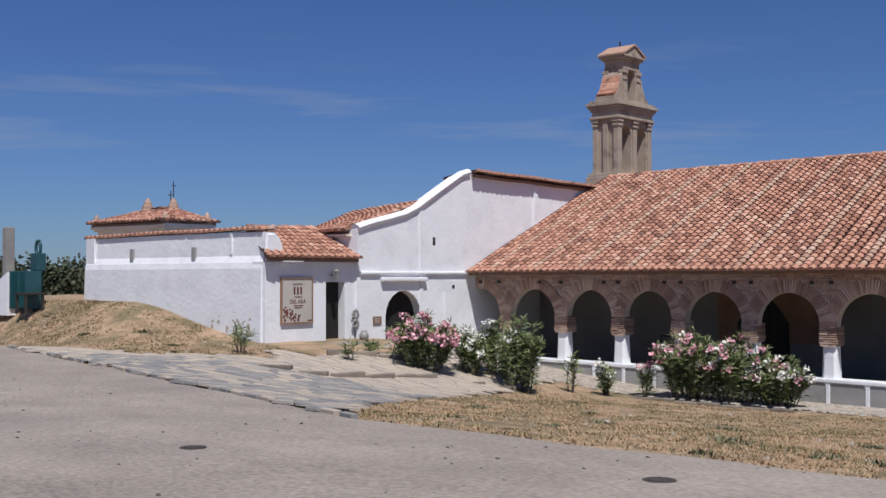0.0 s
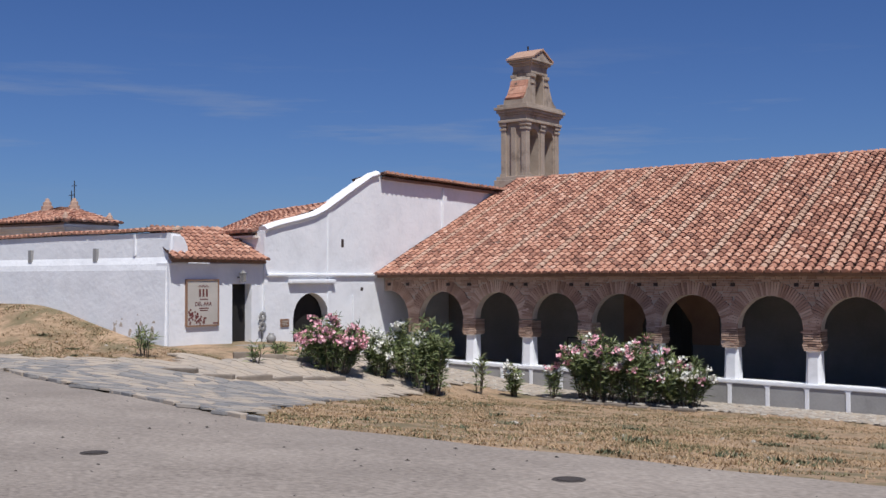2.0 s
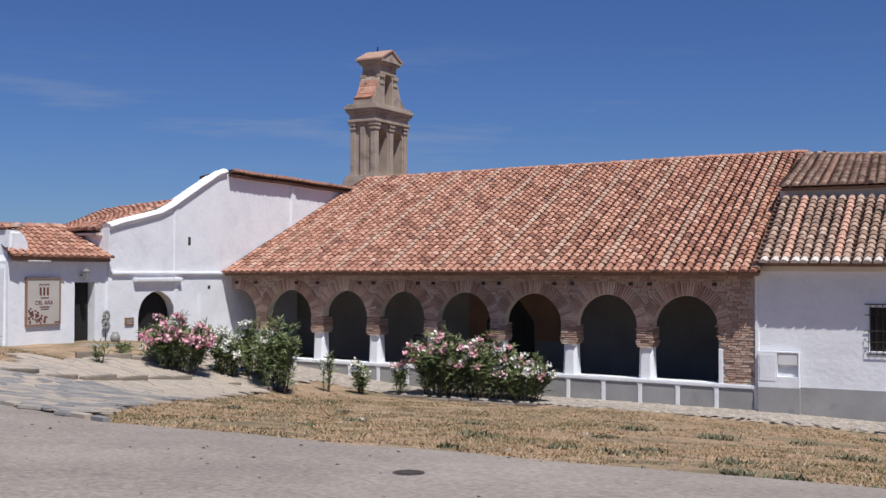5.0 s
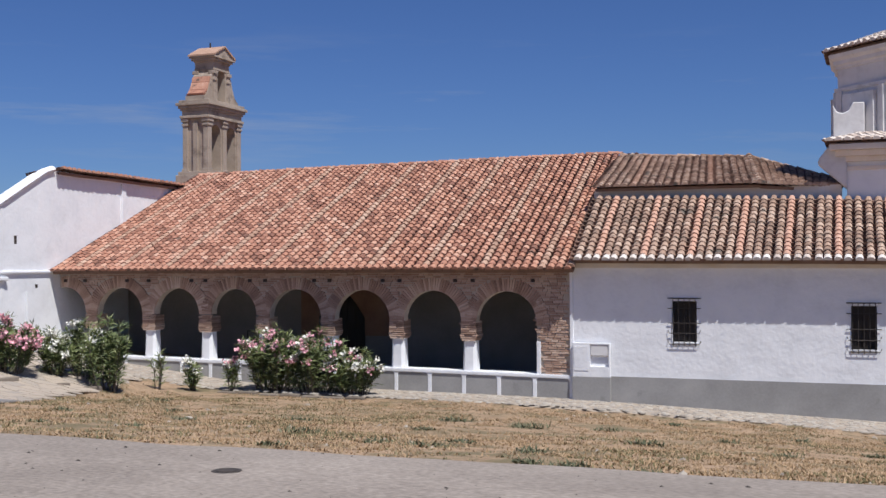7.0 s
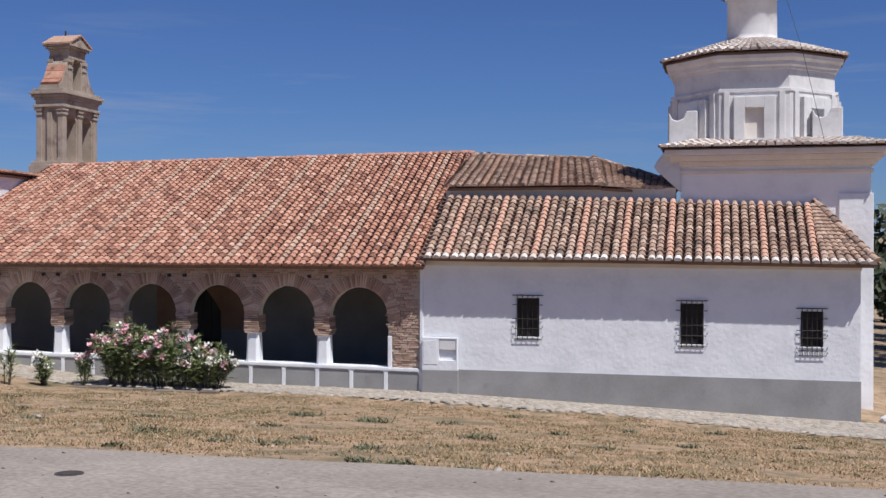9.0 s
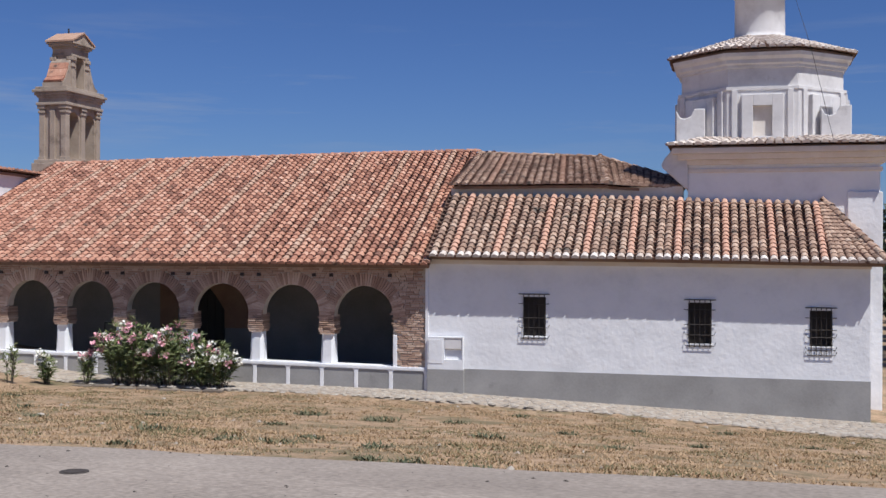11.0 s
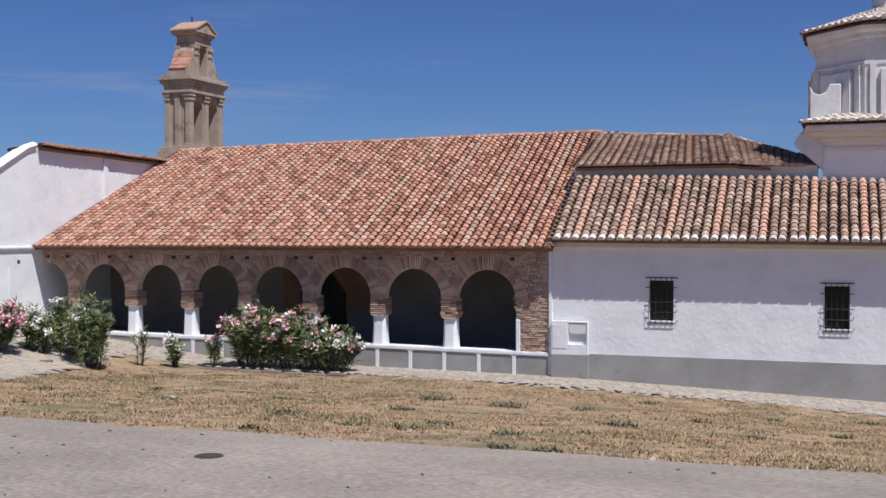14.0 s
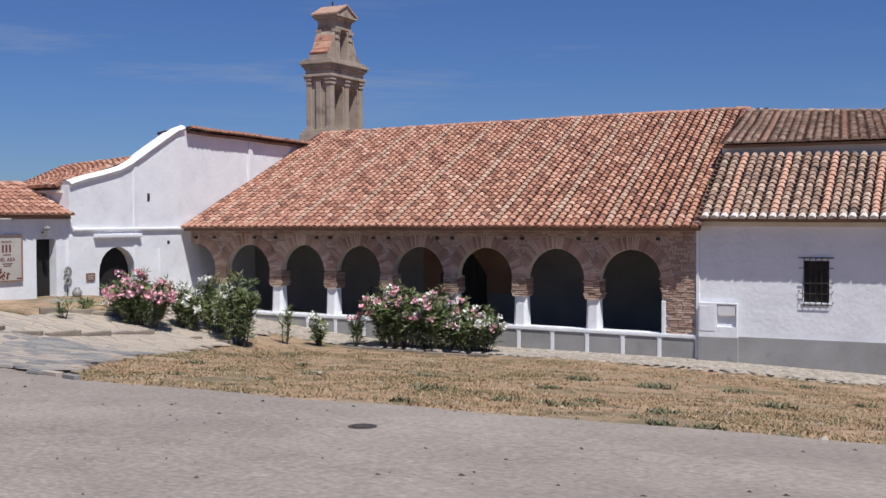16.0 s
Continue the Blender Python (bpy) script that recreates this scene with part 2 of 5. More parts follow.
def prism(bm, pts, axis, a, b):
    """Extrudes a flat outline pts (pairs) from a to b along an axis."""
    def at(p, t):
        return (t, p[0], p[1]) if axis == "x" else (p[0], t, p[1]) if axis == "y" else (p[0], p[1], t)
    lo = [bm.verts.new(at(p, a)) for p in pts]
    hi = [bm.verts.new(at(p, b)) for p in pts]
    n = len(pts)
    fs = [bm.faces.new(lo), bm.faces.new(hi)]
    for i in range(n):
        fs.append(bm.faces.new((lo[i], lo[(i + 1) % n], hi[(i + 1) % n], hi[i])))
    bmesh.ops.recalc_face_normals(bm, faces=fs)
    return bm


def tube(bm, pts, radius, sides=6, taper=1.0):
    """A round bar along a line of points."""
    pts = [Vector(p) for p in pts]
    rings = []
    for i, p in enumerate(pts):
        d = (pts[min(i + 1, len(pts) - 1)] - pts[max(i - 1, 0)]).normalized()
        s = d.orthogonal().normalized()
        u = d.cross(s)
        r = radius * (1 + (taper - 1) * i / max(1, len(pts) - 1))
        rings.append([bm.verts.new(p + (s * math.cos(k * 2 * math.pi / sides) + u * math.sin(k * 2 * math.pi / sides)) * r) for k in range(sides)])
    for a, b in zip(rings, rings[1:]):
        for k in range(sides):
            bm.faces.new((a[k], a[(k + 1) % sides], b[(k + 1) % sides], b[k]))
    bm.faces.new(rings[0])
    bm.faces.new(rings[-1])
    return bm


def lathe(bm, profile, cx, cy, sides=24, start=0.0):
    """Turns a profile of (radius, z) round an upright axis."""
    rings = []
    for r, z in profile:
        rings.append([bm.verts.new((cx + r * math.cos(start + k * 2 * math.pi / sides), cy + r * math.sin(start + k * 2 * math.pi / sides), z)) for k in range(sides)])
    for a, b in zip(rings, rings[1:]):
        for k in range(sides):
            bm.faces.new((a[k], a[(k + 1) % sides], b[(k + 1) % sides], b[k]))
    bm.faces.new(rings[0][::-1])
    bm.faces.new(rings[-1])
    return bm


def smooth(a, b, x):
    t = min(1.0, max(0.0, (x - a) / (b - a)))
    return t * t * (3 - 2 * t)


# ---- the lie of the land ----
XW = -14.62           # face of the gable house, which closes the arcade
GATE_Y = -7.6         # line of the long wall


def road_edge(x):
    return -15.2 if x > -4 else -15.2 + 0.26 * (-4 - x)


def base(x):
    """Foot of the church front."""
    return 0.06 - 0.036 * min(x, 12) if x > 0 else 0.06 - 0.012 * max(x, -15)


def height(x, y):
    e = road_edge(max(x, -30))
    if y < e:
        return 1.3 + 0.022 * min(e - y, 30)
    b = base(x)
    t = min(1.0, (y - e) / (-1.7 - e))
    z = b + (1.3 - b) * (1 - t) ** 1.25
    terrace = 1.32 + 0.08 * smooth(e, -6, y) - 0.75 * smooth(-4.2, -1.4, y)
    k = smooth(-8.0, -14.0, x)
    z = z * (1 - k) + terrace * k
    z += 1.0 * smooth(-13.9, -20.5, x) * smooth(e + 0.1, GATE_Y - 0.4, y)
    if x > 10.3:
        z -= 0.07 * min(x - 10.3, 25) * smooth(e + 1, -3, y)
    if y > 14:
        z -= 0.03 * min(y - 14, 60) * (1 - k)
    return z


def rough_height(x, y):
    e = road_edge(max(x, -30))
    if y < e + 0.25:
        return height(x, y) - 0.05 * smooth(e + 0.25, e - 0.4, y)
    return height(x, y) + 0.05 * noise.noise((x * 0.5, y * 0.5, 0.3)) + 0.025 * noise.noise((x * 1.7, y * 1.7, 2))


def sheet(name, xs, ys, zf, material, keep=None, smooth_=True):
    verts = [(x, y, zf(x, y)) for y in ys for x in xs]
    n = len(xs)
    faces = []
    for j in range(len(ys) - 1):
        for i in range(n - 1):
            if keep is None or keep((xs[i] + xs[i + 1]) / 2, (ys[j] + ys[j + 1]) / 2):
                faces.append((j * n + i, j * n + i + 1, (j + 1) * n + i + 1, (j + 1) * n + i))
    return mesh_of(name, verts, faces, material, smooth_)


def spread(a, b, step, far):
    """Even steps from a to b, then steps that grow out to the horizon on both sides."""
    mid = list(np.arange(a, b + 1e-6, step))
    lo, hi, d = [], [], step
    x, y = a, b
    while y - b < far:
        d *= 1.45
        x, y = x - d, y + d
        lo.append(x)
        hi.append(y)
    return lo[::-1] + mid + hi


def far_land(x, y):
    z = rough_height(max(-45, min(45, x)), max(-45, min(45, y)))
    d = max(abs(x), abs(y)) - 45
    if d > 0:
        z -= min(d * 0.012, 4.0)
        z += smooth(30, 160, x) * smooth(-40, 40, y) * 16 * (0.6 + 0.4 * noise.noise((x * 0.01, y * 0.01, 5)))
        z += smooth(500, 2500, math.hypot(x, y)) * (14 + 30 * noise.noise((x * 0.0012, y * 0.0012, 9)))
    return z


ground = tagged(part("ground", sheet("ground", spread(-34, 24, 0.4, 2600), spread(-32, 8, 0.4, 2600), far_land, EARTH), None),
                "sun-dried earth and straw-coloured grass slope below the road", "ground", kind="structure")
road_xs = list(np.arange(-70, 60.1, 0.5))
road = tagged(part("road", mesh_of("road", [(x, y, (height(x, y) + 0.012 + 0.012 * noise.noise((x * 0.6, y * 0.6, 7))) if y > -34 else 1.75)
                                            for x in road_xs
                                            for y in [road_edge(max(x, -30)) - 0.02 + 0.10 * noise.noise((x * 0.9, 0, 0)) + 0.05 * noise.noise((x * 4.0, 1, 0))] + list(np.arange(road_edge(max(x, -30)) - 0.6, road_edge(max(x, -30)) - 18, -0.9))],
                                   [(i * 21 + j, i * 21 + j + 1, (i + 1) * 21 + j + 1, (i + 1) * 21 + j) for i in range(len(road_xs) - 1) for j in range(20)], ASPHALT, True)),
              "worn pale grey asphalt road with loose grit", "road", kind="structure")


# ---- roofs of round clay tiles ----
def tile_mesh(name, r0, r1, length, material, up=True, seg=6):
    """One tapered half-round tile that lies along +y, with closed ends."""
    vs, fs = [], []
    for y, r in ((0, r0), (length, r1)):
        for k in range(seg + 1):
            a = math.pi * k / seg
            vs.append((r * math.cos(a), y, (r * 0.92 * math.sin(a)) * (1 if up else -1)))
    n = seg + 1
    for k in range(seg):
        fs.append((k, n + k, n + k + 1, k + 1) if up else (k, k + 1, n + k + 1, n + k))
    fs.append(tuple(range(n)))
    return mesh_of(name, vs, fs, material), np.array(vs), fs


PITCH, LAP, LONG = 0.212, 0.22, 0.32
_, COVER_V, COVER_F = tile_mesh("roof_tile", 0.090, 0.070, LONG, TILE)
_, PAN_V, PAN_F = tile_mesh("roof_pan", 0.075, 0.088, LONG, TILE, False, 4)
TILE_ROWS = {}


def roof(name, corners, parent, material, label, every=0, accent=None, eave_material=None, singles=0, clip=None, sag=0.0, seed=1):
    """A tiled roof over the patch eave-left, eave-right, top-right, top-left: deck, channel tiles and covers."""
    rng = random.Random(seed)
    A, B, C, D = [Vector(c) for c in corners]

    def P(u, v):
        p = (A * (1 - u) + B * u) * (1 - v) + (D * (1 - u) + C * u) * v
        p.z += 0.03 * noise.noise((p.x * 0.5, p.y * 0.5, seed)) - sag * math.sin(math.pi * u) * v
        return p
    width = max((B - A).length, (C - D).length)
    slope = max((D - A).length, (C - B).length)
    nu, nv = max(2, round(width / PITCH)), max(2, round(slope / LAP))
    # deck
    du, dv = 12, 6
    inset = min(0.3, 0.16 / slope)
    vs = [P(i / du, inset + (1 - inset) * j / dv) - Vector((0, 0, 0.03)) for j in range(dv + 1) for i in range(du + 1)]
    vs += [v - Vector((0, 0, 0.07)) for v in vs]
    n = (du + 1) * (dv + 1)
    fs = []
    for j in range(dv):
        for i in range(du):
            q = (j * (du + 1) + i, j * (du + 1) + i + 1, (j + 1) * (du + 1) + i + 1, (j + 1) * (du + 1) + i)
            if clip is None or clip(P((i + 0.5) / du, (j + 0.5) / dv)):
                fs += [q, tuple(k + n for k in q[::-1])]
    rim = [i for i in range(du + 1)] + [j * (du + 1) + du for j in range(1, dv + 1)] + [dv * (du + 1) + i for i in range(du - 1, -1, -1)] + [j * (du + 1) for j in range(dv - 1, 0, -1)]
    if clip is None:
        for a, b in zip(rim, rim[1:] + rim[:1]):
            fs.append((a, a + n, b + n, b))
    deck = part("roof_deck", mesh_of("roof_deck", vs, fs, MORTAR), None, parent)
    sets = {"cover": ([], []), "pan": ([], []), "accent": ([], []), "eave": ([], [])}
    made = 0
    for i in range(nu):
        shift = rng.uniform(-0.016, 0.016)
        is_accent = every and i % every == every // 2
        for j in range(nv):
            for kind in ("cover", "pan"):
                u = (i + (0.5 if kind == "cover" else 0.0)) / nu
                v = max(0.0, (j + rng.uniform(-0.06, 0.06)) / nv - (0.06 / slope if j == 0 else 0) + (0.075 / slope if j == 0 and kind == "pan" else 0))
                p, q = P(u, v), P(u, min(1.0, v + 0.5 / nv) if v < 0.98 else v - 0.5 / nv)
                if clip and not clip(p):
                    continue
                d = (q - p) * (1 if v < 0.98 else -1)
                if d.length < 1e-6:
                    continue
                d.normalize()
                side = P(min(1, u + 0.01), v) - P(max(0, u - 0.01), v)
                if side.length < 1e-6:
                    continue
                side.normalize()
                up = side.cross(d).normalized()
                if up.z < 0:
                    up = -up
                d = (d - up * 0.07).normalized()
                lift = 0.035 if kind == "cover" else 0.075
                o = p + up * (lift + (0.012 if j == 0 else 0)) + side * (shift + rng.uniform(-0.008, 0.008))
                twist = rng.uniform(-0.05, 0.05)
                s2 = (side + d * twist).normalized()
                up = s2.cross(d).normalized()
                V = COVER_V if kind == "cover" else PAN_V
                F = COVER_F if kind == "cover" else PAN_F
                if kind == "cover" and j == 0 and made < singles:
                    key = (name, is_accent and accent is not None)
                    if key not in TILE_ROWS:
                        TILE_ROWS[key] = tile_mesh("roof_tile", 0.090, 0.070, LONG, eave_material or material)[0]
                    t = new("roof_tile", TILE_ROWS[key])
                    t.matrix_local = Matrix(((s2.x, d.x, up.x, o.x), (s2.y, d.y, up.y, o.y), (s2.z, d.z, up.z, o.z), (0, 0, 0, 1)))
                    t.parent = parent
                    made += 1
                    continue
                which = "pan" if kind == "pan" else "accent" if is_accent and accent else "eave" if j == 0 and eave_material else "cover"
                tv, tf = sets[which]
                k = len(tv)
                M = np.array((s2, d, up))
                sc = rng.uniform(0.94, 1.06)
                tv.extend((np.array(o) + (V * (sc, 1, sc)) @ M).tolist())
                tf.extend([tuple(a + k for a in f) for f in F])
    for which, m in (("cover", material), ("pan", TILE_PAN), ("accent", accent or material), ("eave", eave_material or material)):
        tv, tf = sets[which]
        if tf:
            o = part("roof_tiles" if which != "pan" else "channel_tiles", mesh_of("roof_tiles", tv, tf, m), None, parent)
            o["kind"] = "stuff"
    return deck


def ridge_tiles(line, parent, material, seed=3, radius=0.11):
    """A row of lapped half-round tiles along a ridge or hip."""
    rng = random.Random(seed)
    tv, tf = [], []
    _, V, F = tile_mesh("ridge_tile", radius, radius * 0.8, 0.42, material)
    for a, b in zip(line, line[1:]):
        a, b = Vector(a), Vector(b)
        n = max(1, round((b - a).length / 0.33))
        d = (b - a).normalized()
        s = d.cross(Vector((0, 0, 1))).normalized()
        up = s.cross(d).normalized()
        for i in range(n):
            o = a.lerp(b, i / n) + up * (0.03 + rng.uniform(-0.01, 0.015))
            d2 = (d - up * 0.05).normalized()
            k = len(tv)
            tv.extend((np.array(o) + V @ np.array((s, d2, up))).tolist())
            tf.extend([tuple(c + k for c in f) for f in F])
    o = part("ridge_tiles", mesh_of("ridge_tiles", tv, tf, material), None, parent)
    o["kind"] = "stuff"
    return o


# ---- the arcade ----
PILLARS = [-13.55, -11.68, -9.91, -8.18, -6.31, -4.42, -2.54]
JAMB = -0.84


def rise(x):
    return -0.013 * x


ARCHES = []
edges_ = [-15.35] + PILLARS + [JAMB + 0.195]
for a, b in zip(edges_, edges_[1:]):
    ARCHES.append(((a + b) / 2, (b - a) / 2 - 0.195))


def apex(cx):
    return 2.57 - 0.006 * cx


arcade = tagged(new("arcade_wall"), "brick arcade of round arches on white-painted pillars", "arcade", kind="structure")
# wall body: one piece between the arches, with the openings cut through
TOP = 3.07
bm = bmesh.new()


def arcade_outline():
    """Lower edge of the arch wall from left to right, as (x, z)."""
    pts = []
    for cx, r in ARCHES:
        spring = apex(cx) - r
        for k in range(17):
            a = math.pi * (1 - k / 16)
            x = cx + r * math.cos(a)
            if x > XW:
                pts.append((x, spring + r * math.sin(a)))
    return pts


low = arcade_outline()
first = low[0]
strip = [(XW, first[1])] + low
for (x, z), (x2, z2) in zip(strip, strip[1:]):
    if x2 - x < 1e-4:
        continue
    pts = [(x, z), (x2, z2), (x2, TOP), (x, TOP)]
    prism(bm, pts, "y", 0.03, 0.24)
box(bm, JAMB, -0.02, 0.03, 0.42, 0.55, TOP)
part("wall_core", bm, LIMEM, arcade)
# brick capitals between the arches, stepping in above each pillar
rng = random.Random(4)
for px in PILLARS:
    bm = bmesh.new()
    zt = 1.355 + rise(px)
    top = apex(px) - 0.72
    for k in range(9):
        w = (0.18, 0.205, 0.225, 0.20, 0.198, 0.202, 0.196, 0.20, 0.197)[k]
        z0 = zt + (top - zt) * k / 9
        cut = px - w
        while cut < px + w - 0.02:
            b2 = min(px + w, cut + rng.choice((0.12, 0.2, 0.24)))
            d = rng.uniform(-0.012, 0.008)
            box(bm, cut + 0.004, b2 - 0.004, -0.01 + d, 0.44, z0, z0 + (top - zt) / 9 - 0.013)
            cut = b2
    part("capital", bm, BRICK, arcade, "worn brick capital with chipped limewash")
    # tapering white pillar with chamfered corners
    bm = bmesh.new()
    zb = 0.62 + rise(px)
    g = []
    for z, w in ((zb, 0.18), (zt - 0.02, 0.158), (zt, 0.168)):
        c = w * 0.62
        g.append([bm.verts.new((px + a, 0.2 + b, z)) for a, b in ((-w, -c), (-c, -w), (c, -w), (w, -c), (w, c), (c, w), (-c, w), (-w, c))])
    for a, b in zip(g, g[1:]):
        for k in range(8):
            bm.faces.new((a[k], a[(k + 1) % 8], b[(k + 1) % 8], b[k]))
    bm.faces.new(g[-1])
    part("pillar", bm, WHITE, arcade, "white-painted chamfered pillar")
bm = bmesh.new()
box(bm, JAMB - 0.0, JAMB + 0.10, -0.02, 0.40, 0.62, 1.40, 0.015)
part("pillar", bm, WHITE, arcade, "white-painted half pillar")

# bricks: courses that follow the arches, proud of the mortar
rng = random.Random(5)
bv, bf = [], []


def brick_box(c, ax, ay, az):
    """A brick from its centre and half axes."""
    k = len(bv)
    for sx, sy, sz in ((-1, -1, -1), (1, -1, -1), (1, 1, -1), (-1, 1, -1), (-1, -1, 1), (1, -1, 1), (1, 1, 1), (-1, 1, 1)):
        bv.append(tuple(c + ax * sx + ay * sy + az * sz))
    for f in ((0, 1, 5, 4), (1, 2, 6, 5), (3, 0, 4, 7), (4, 5, 6, 7), (1, 0, 3, 2)):
        bf.append(tuple(i + k for i in f))


def near_arch(x, z, extra):
    for cx, r in ARCHES:
        s = apex(cx) - r
        if z >= s:
            if math.hypot(x - cx, z - s) < r + extra:
                return True
        elif abs(x - cx) < r + 0.02:
            return True
    return False


COURSE = 0.054
row = 0
z = 0.66
while z < TOP - 0.02:
    x = XW + 0.05 + (0.07 if row % 2 else 0.0)
    while x < -0.05:
        w = rng.choice((0.23, 0.20, 0.12, 0.18))
        cx = x + w / 2
        inside_pier = cx > JAMB + 0.08 + 0.05 or (cx > JAMB and z > 1.42)
        if ((z > 1.75 and not near_arch(cx, z, 0.33)) or inside_pier) and cx + w / 2 < -0.02:
            ay = 0.034 + rng.uniform(-0.008, 0.01)
            brick_box(Vector((cx, 0.03, z + 0.004 * rng.uniform(-1, 1))), Vector((w / 2 - 0.007, 0, rng.uniform(-0.002, 0.002))), Vector((0, ay, 0)), Vector((0, 0, COURSE / 2 - 0.007)))
        x += w
    z += COURSE
    row += 1
o = part("brick_courses", mesh_of("brick_courses", bv, bf, BRICK), None, arcade)
o["kind"] = "stuff"
for cx, r in ARCHES:
    bv, bf = [], []
    s = apex(cx) - r
    n = int(math.pi * (r + 0.15) / 0.062)
    for k in range(n):
        a = math.pi * (k + 0.5) / n
        d = Vector((math.cos(a), 0, math.sin(a)))
        tn = Vector((-math.sin(a), 0, math.cos(a)))
        ln = 0.15 + rng.uniform(-0.012, 0.012)
        c = Vector((cx, 0.02, s)) + d * (r + 0.01 + ln)
        if c.x < XW + 0.05:
            continue
        brick_box(c, tn * (0.5 * math.pi * (r + 0.15) / n - 0.006), Vector((0, 0.035 + rng.uniform(-0.006, 0.006), 0)), d * ln)
    o = part("arch_bricks", mesh_of("arch_bricks", bv, bf, BRICK), None, arcade, "ring of radial bricks round the arch")
    o["kind"] = "stuff"
# square beam holes under the eaves, dark blocks that stand for their shade
bm = bmesh.new()
for k, x in enumerate((-14.4, -13.75, -12.36, -11.67, -10.32, -9.89, -8.55, -8.1, -6.68, -6.25, -4.78, -4.33, -2.87, -2.42, -0.92)):
    box(bm, x - 0.045, x + 0.045, -0.045, -0.002, 2.80, 2.88)
o = part("putlog_holes", bm, HOLE_SHADE, arcade, "small dark square beam holes")
# string course and plaster strip below the tiles
bm = bmesh.new()
box(bm, XW, 0.0, -0.10, 0.42, TOP, TOP + 0.07, 0.01)
part("eaves_band", bm, BRICK, arcade)

# parapet: grey panels framed in white
parapet = tagged(new("parapet"), "low parapet with grey panels framed in white paint", "parapet", kind="structure")
bm = bmesh.new()
prism(bm, [(XW, -0.25), (0.0, -0.25), (0.0, 0.545), (XW, 0.545 + rise(XW))], "y", -0.03, 0.40)
part("panel", bm, GREYBAND, parapet, "grey painted panel wall")
bm = bmesh.new()
prism(bm, [(XW, 0.545 + rise(XW)), (0.02, 0.545), (0.02, 0.635), (XW, 0.635 + rise(XW))], "y", -0.06, 0.43)
bmesh.ops.bevel(bm, geom=bm.edges[:], offset=0.018, segments=2, affect="EDGES")
part("coping", bm, WHITE, parapet, "rounded white coping")
posts = [0.0]
while posts[-1] > XW + 0.8:
    posts.append(posts[-1] - 0.885)
for x in posts:
    bm = bmesh.new()
    box(bm, x - 0.048, x + 0.048, -0.045, 0.0, base(x) - 0.1, 0.545 + rise(x), 0.012)
    # rounded shoulders where the strip meets the coping
    for sgn in (-1, 1):
        zt = 0.548 + rise(x)
        curve = [(x + sgn * (0.045 + 0.075 * (1 - math.sin(a * math.pi / 10))), zt - 0.075 * (1 - math.cos(a * math.pi / 10))) for a in range(6)]
        prism(bm, [(x + sgn * 0.03, zt)] + curve + [(x + sgn * 0.03, zt - 0.075)], "y", -0.043, 0.0)
    part("frame_strip", bm, WHITE, parapet)

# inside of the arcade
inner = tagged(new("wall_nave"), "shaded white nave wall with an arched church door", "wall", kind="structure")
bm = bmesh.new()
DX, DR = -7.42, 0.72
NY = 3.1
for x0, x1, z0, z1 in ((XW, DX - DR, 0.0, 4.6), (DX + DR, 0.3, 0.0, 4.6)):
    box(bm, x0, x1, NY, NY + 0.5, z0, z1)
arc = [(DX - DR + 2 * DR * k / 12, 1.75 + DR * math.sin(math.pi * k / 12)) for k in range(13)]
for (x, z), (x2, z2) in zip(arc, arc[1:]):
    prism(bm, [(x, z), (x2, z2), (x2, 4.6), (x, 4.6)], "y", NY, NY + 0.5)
# Grey here stands for shade on a white wall.
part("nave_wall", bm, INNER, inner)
bm = bmesh.new()
for x0, x1, z0, z1 in ((DX - DR - 0.55, DX - DR, 1.25, 2.9), (DX + DR, DX + DR + 0.75, 1.25, 2.9)):
    box(bm, x0, x1, NY - 0.03, NY - 0.004, z0, z1)
for (x, z), (x2, z2) in zip(arc, arc[1:]):
    prism(bm, [(x, z), (x2, z2), (x2, 2.9), (x, 2.9)], "y", NY - 0.03, NY - 0.004)
part("door_surround", bm, BROWN, inner, "ochre-brown painted surround of the church door")
bm = bmesh.new()
box(bm, XW, 0.3, NY - 0.035, NY - 0.004, -0.1, 0.42)
part("dado", bm, GREYBAND, inner)
church_door = tagged(new("church_door"), "tall dark wooden church door inside the arcade", "door", kind="structure")
for k in range(6):
    bm = bmesh.new()
    box(bm, DX - DR + k * 2 * DR / 6 + 0.005, DX - DR + (k + 1) * 2 * DR / 6 - 0.005, NY + 0.36, NY + 0.42, 0.05, 2.38, 0.006)
    part("plank", bm, DARK, church_door)
board = tagged(new("notice_board"), "small dark framed notice on the shaded nave wall", "sign")
bm = bmesh.new()
box(bm, -10.45, -9.95, NY - 0.06, NY - 0.002, 1.05, 1.35, 0.01)
part("frame", bm, DARK, board)
bm = bmesh.new()
box(bm, -10.41, -9.99, NY - 0.068, NY - 0.061, 1.09, 1.31)
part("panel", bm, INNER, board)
arcade_floor = tagged(new("arcade_floor"), "shaded stone floor inside the arcade", "floor", kind="structure")
bm = bmesh.new()
box(bm, XW, 0.2, 0.38, NY, -0.3, 0.12)
part("slab", bm, CONCRETE, arcade_floor)
end_wall = tagged(new("wall_end"), "white wall closing the end of the arcade", "wall", kind="structure")
bm = bmesh.new()
box(bm, -0.06, 0.26, 0.42, NY + 0.5, -0.3, 3.2)
part("plaster", bm, WHITE, end_wall)
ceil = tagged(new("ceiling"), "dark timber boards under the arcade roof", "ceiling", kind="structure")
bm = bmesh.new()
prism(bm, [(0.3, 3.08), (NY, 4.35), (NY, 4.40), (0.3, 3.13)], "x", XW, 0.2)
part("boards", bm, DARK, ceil)

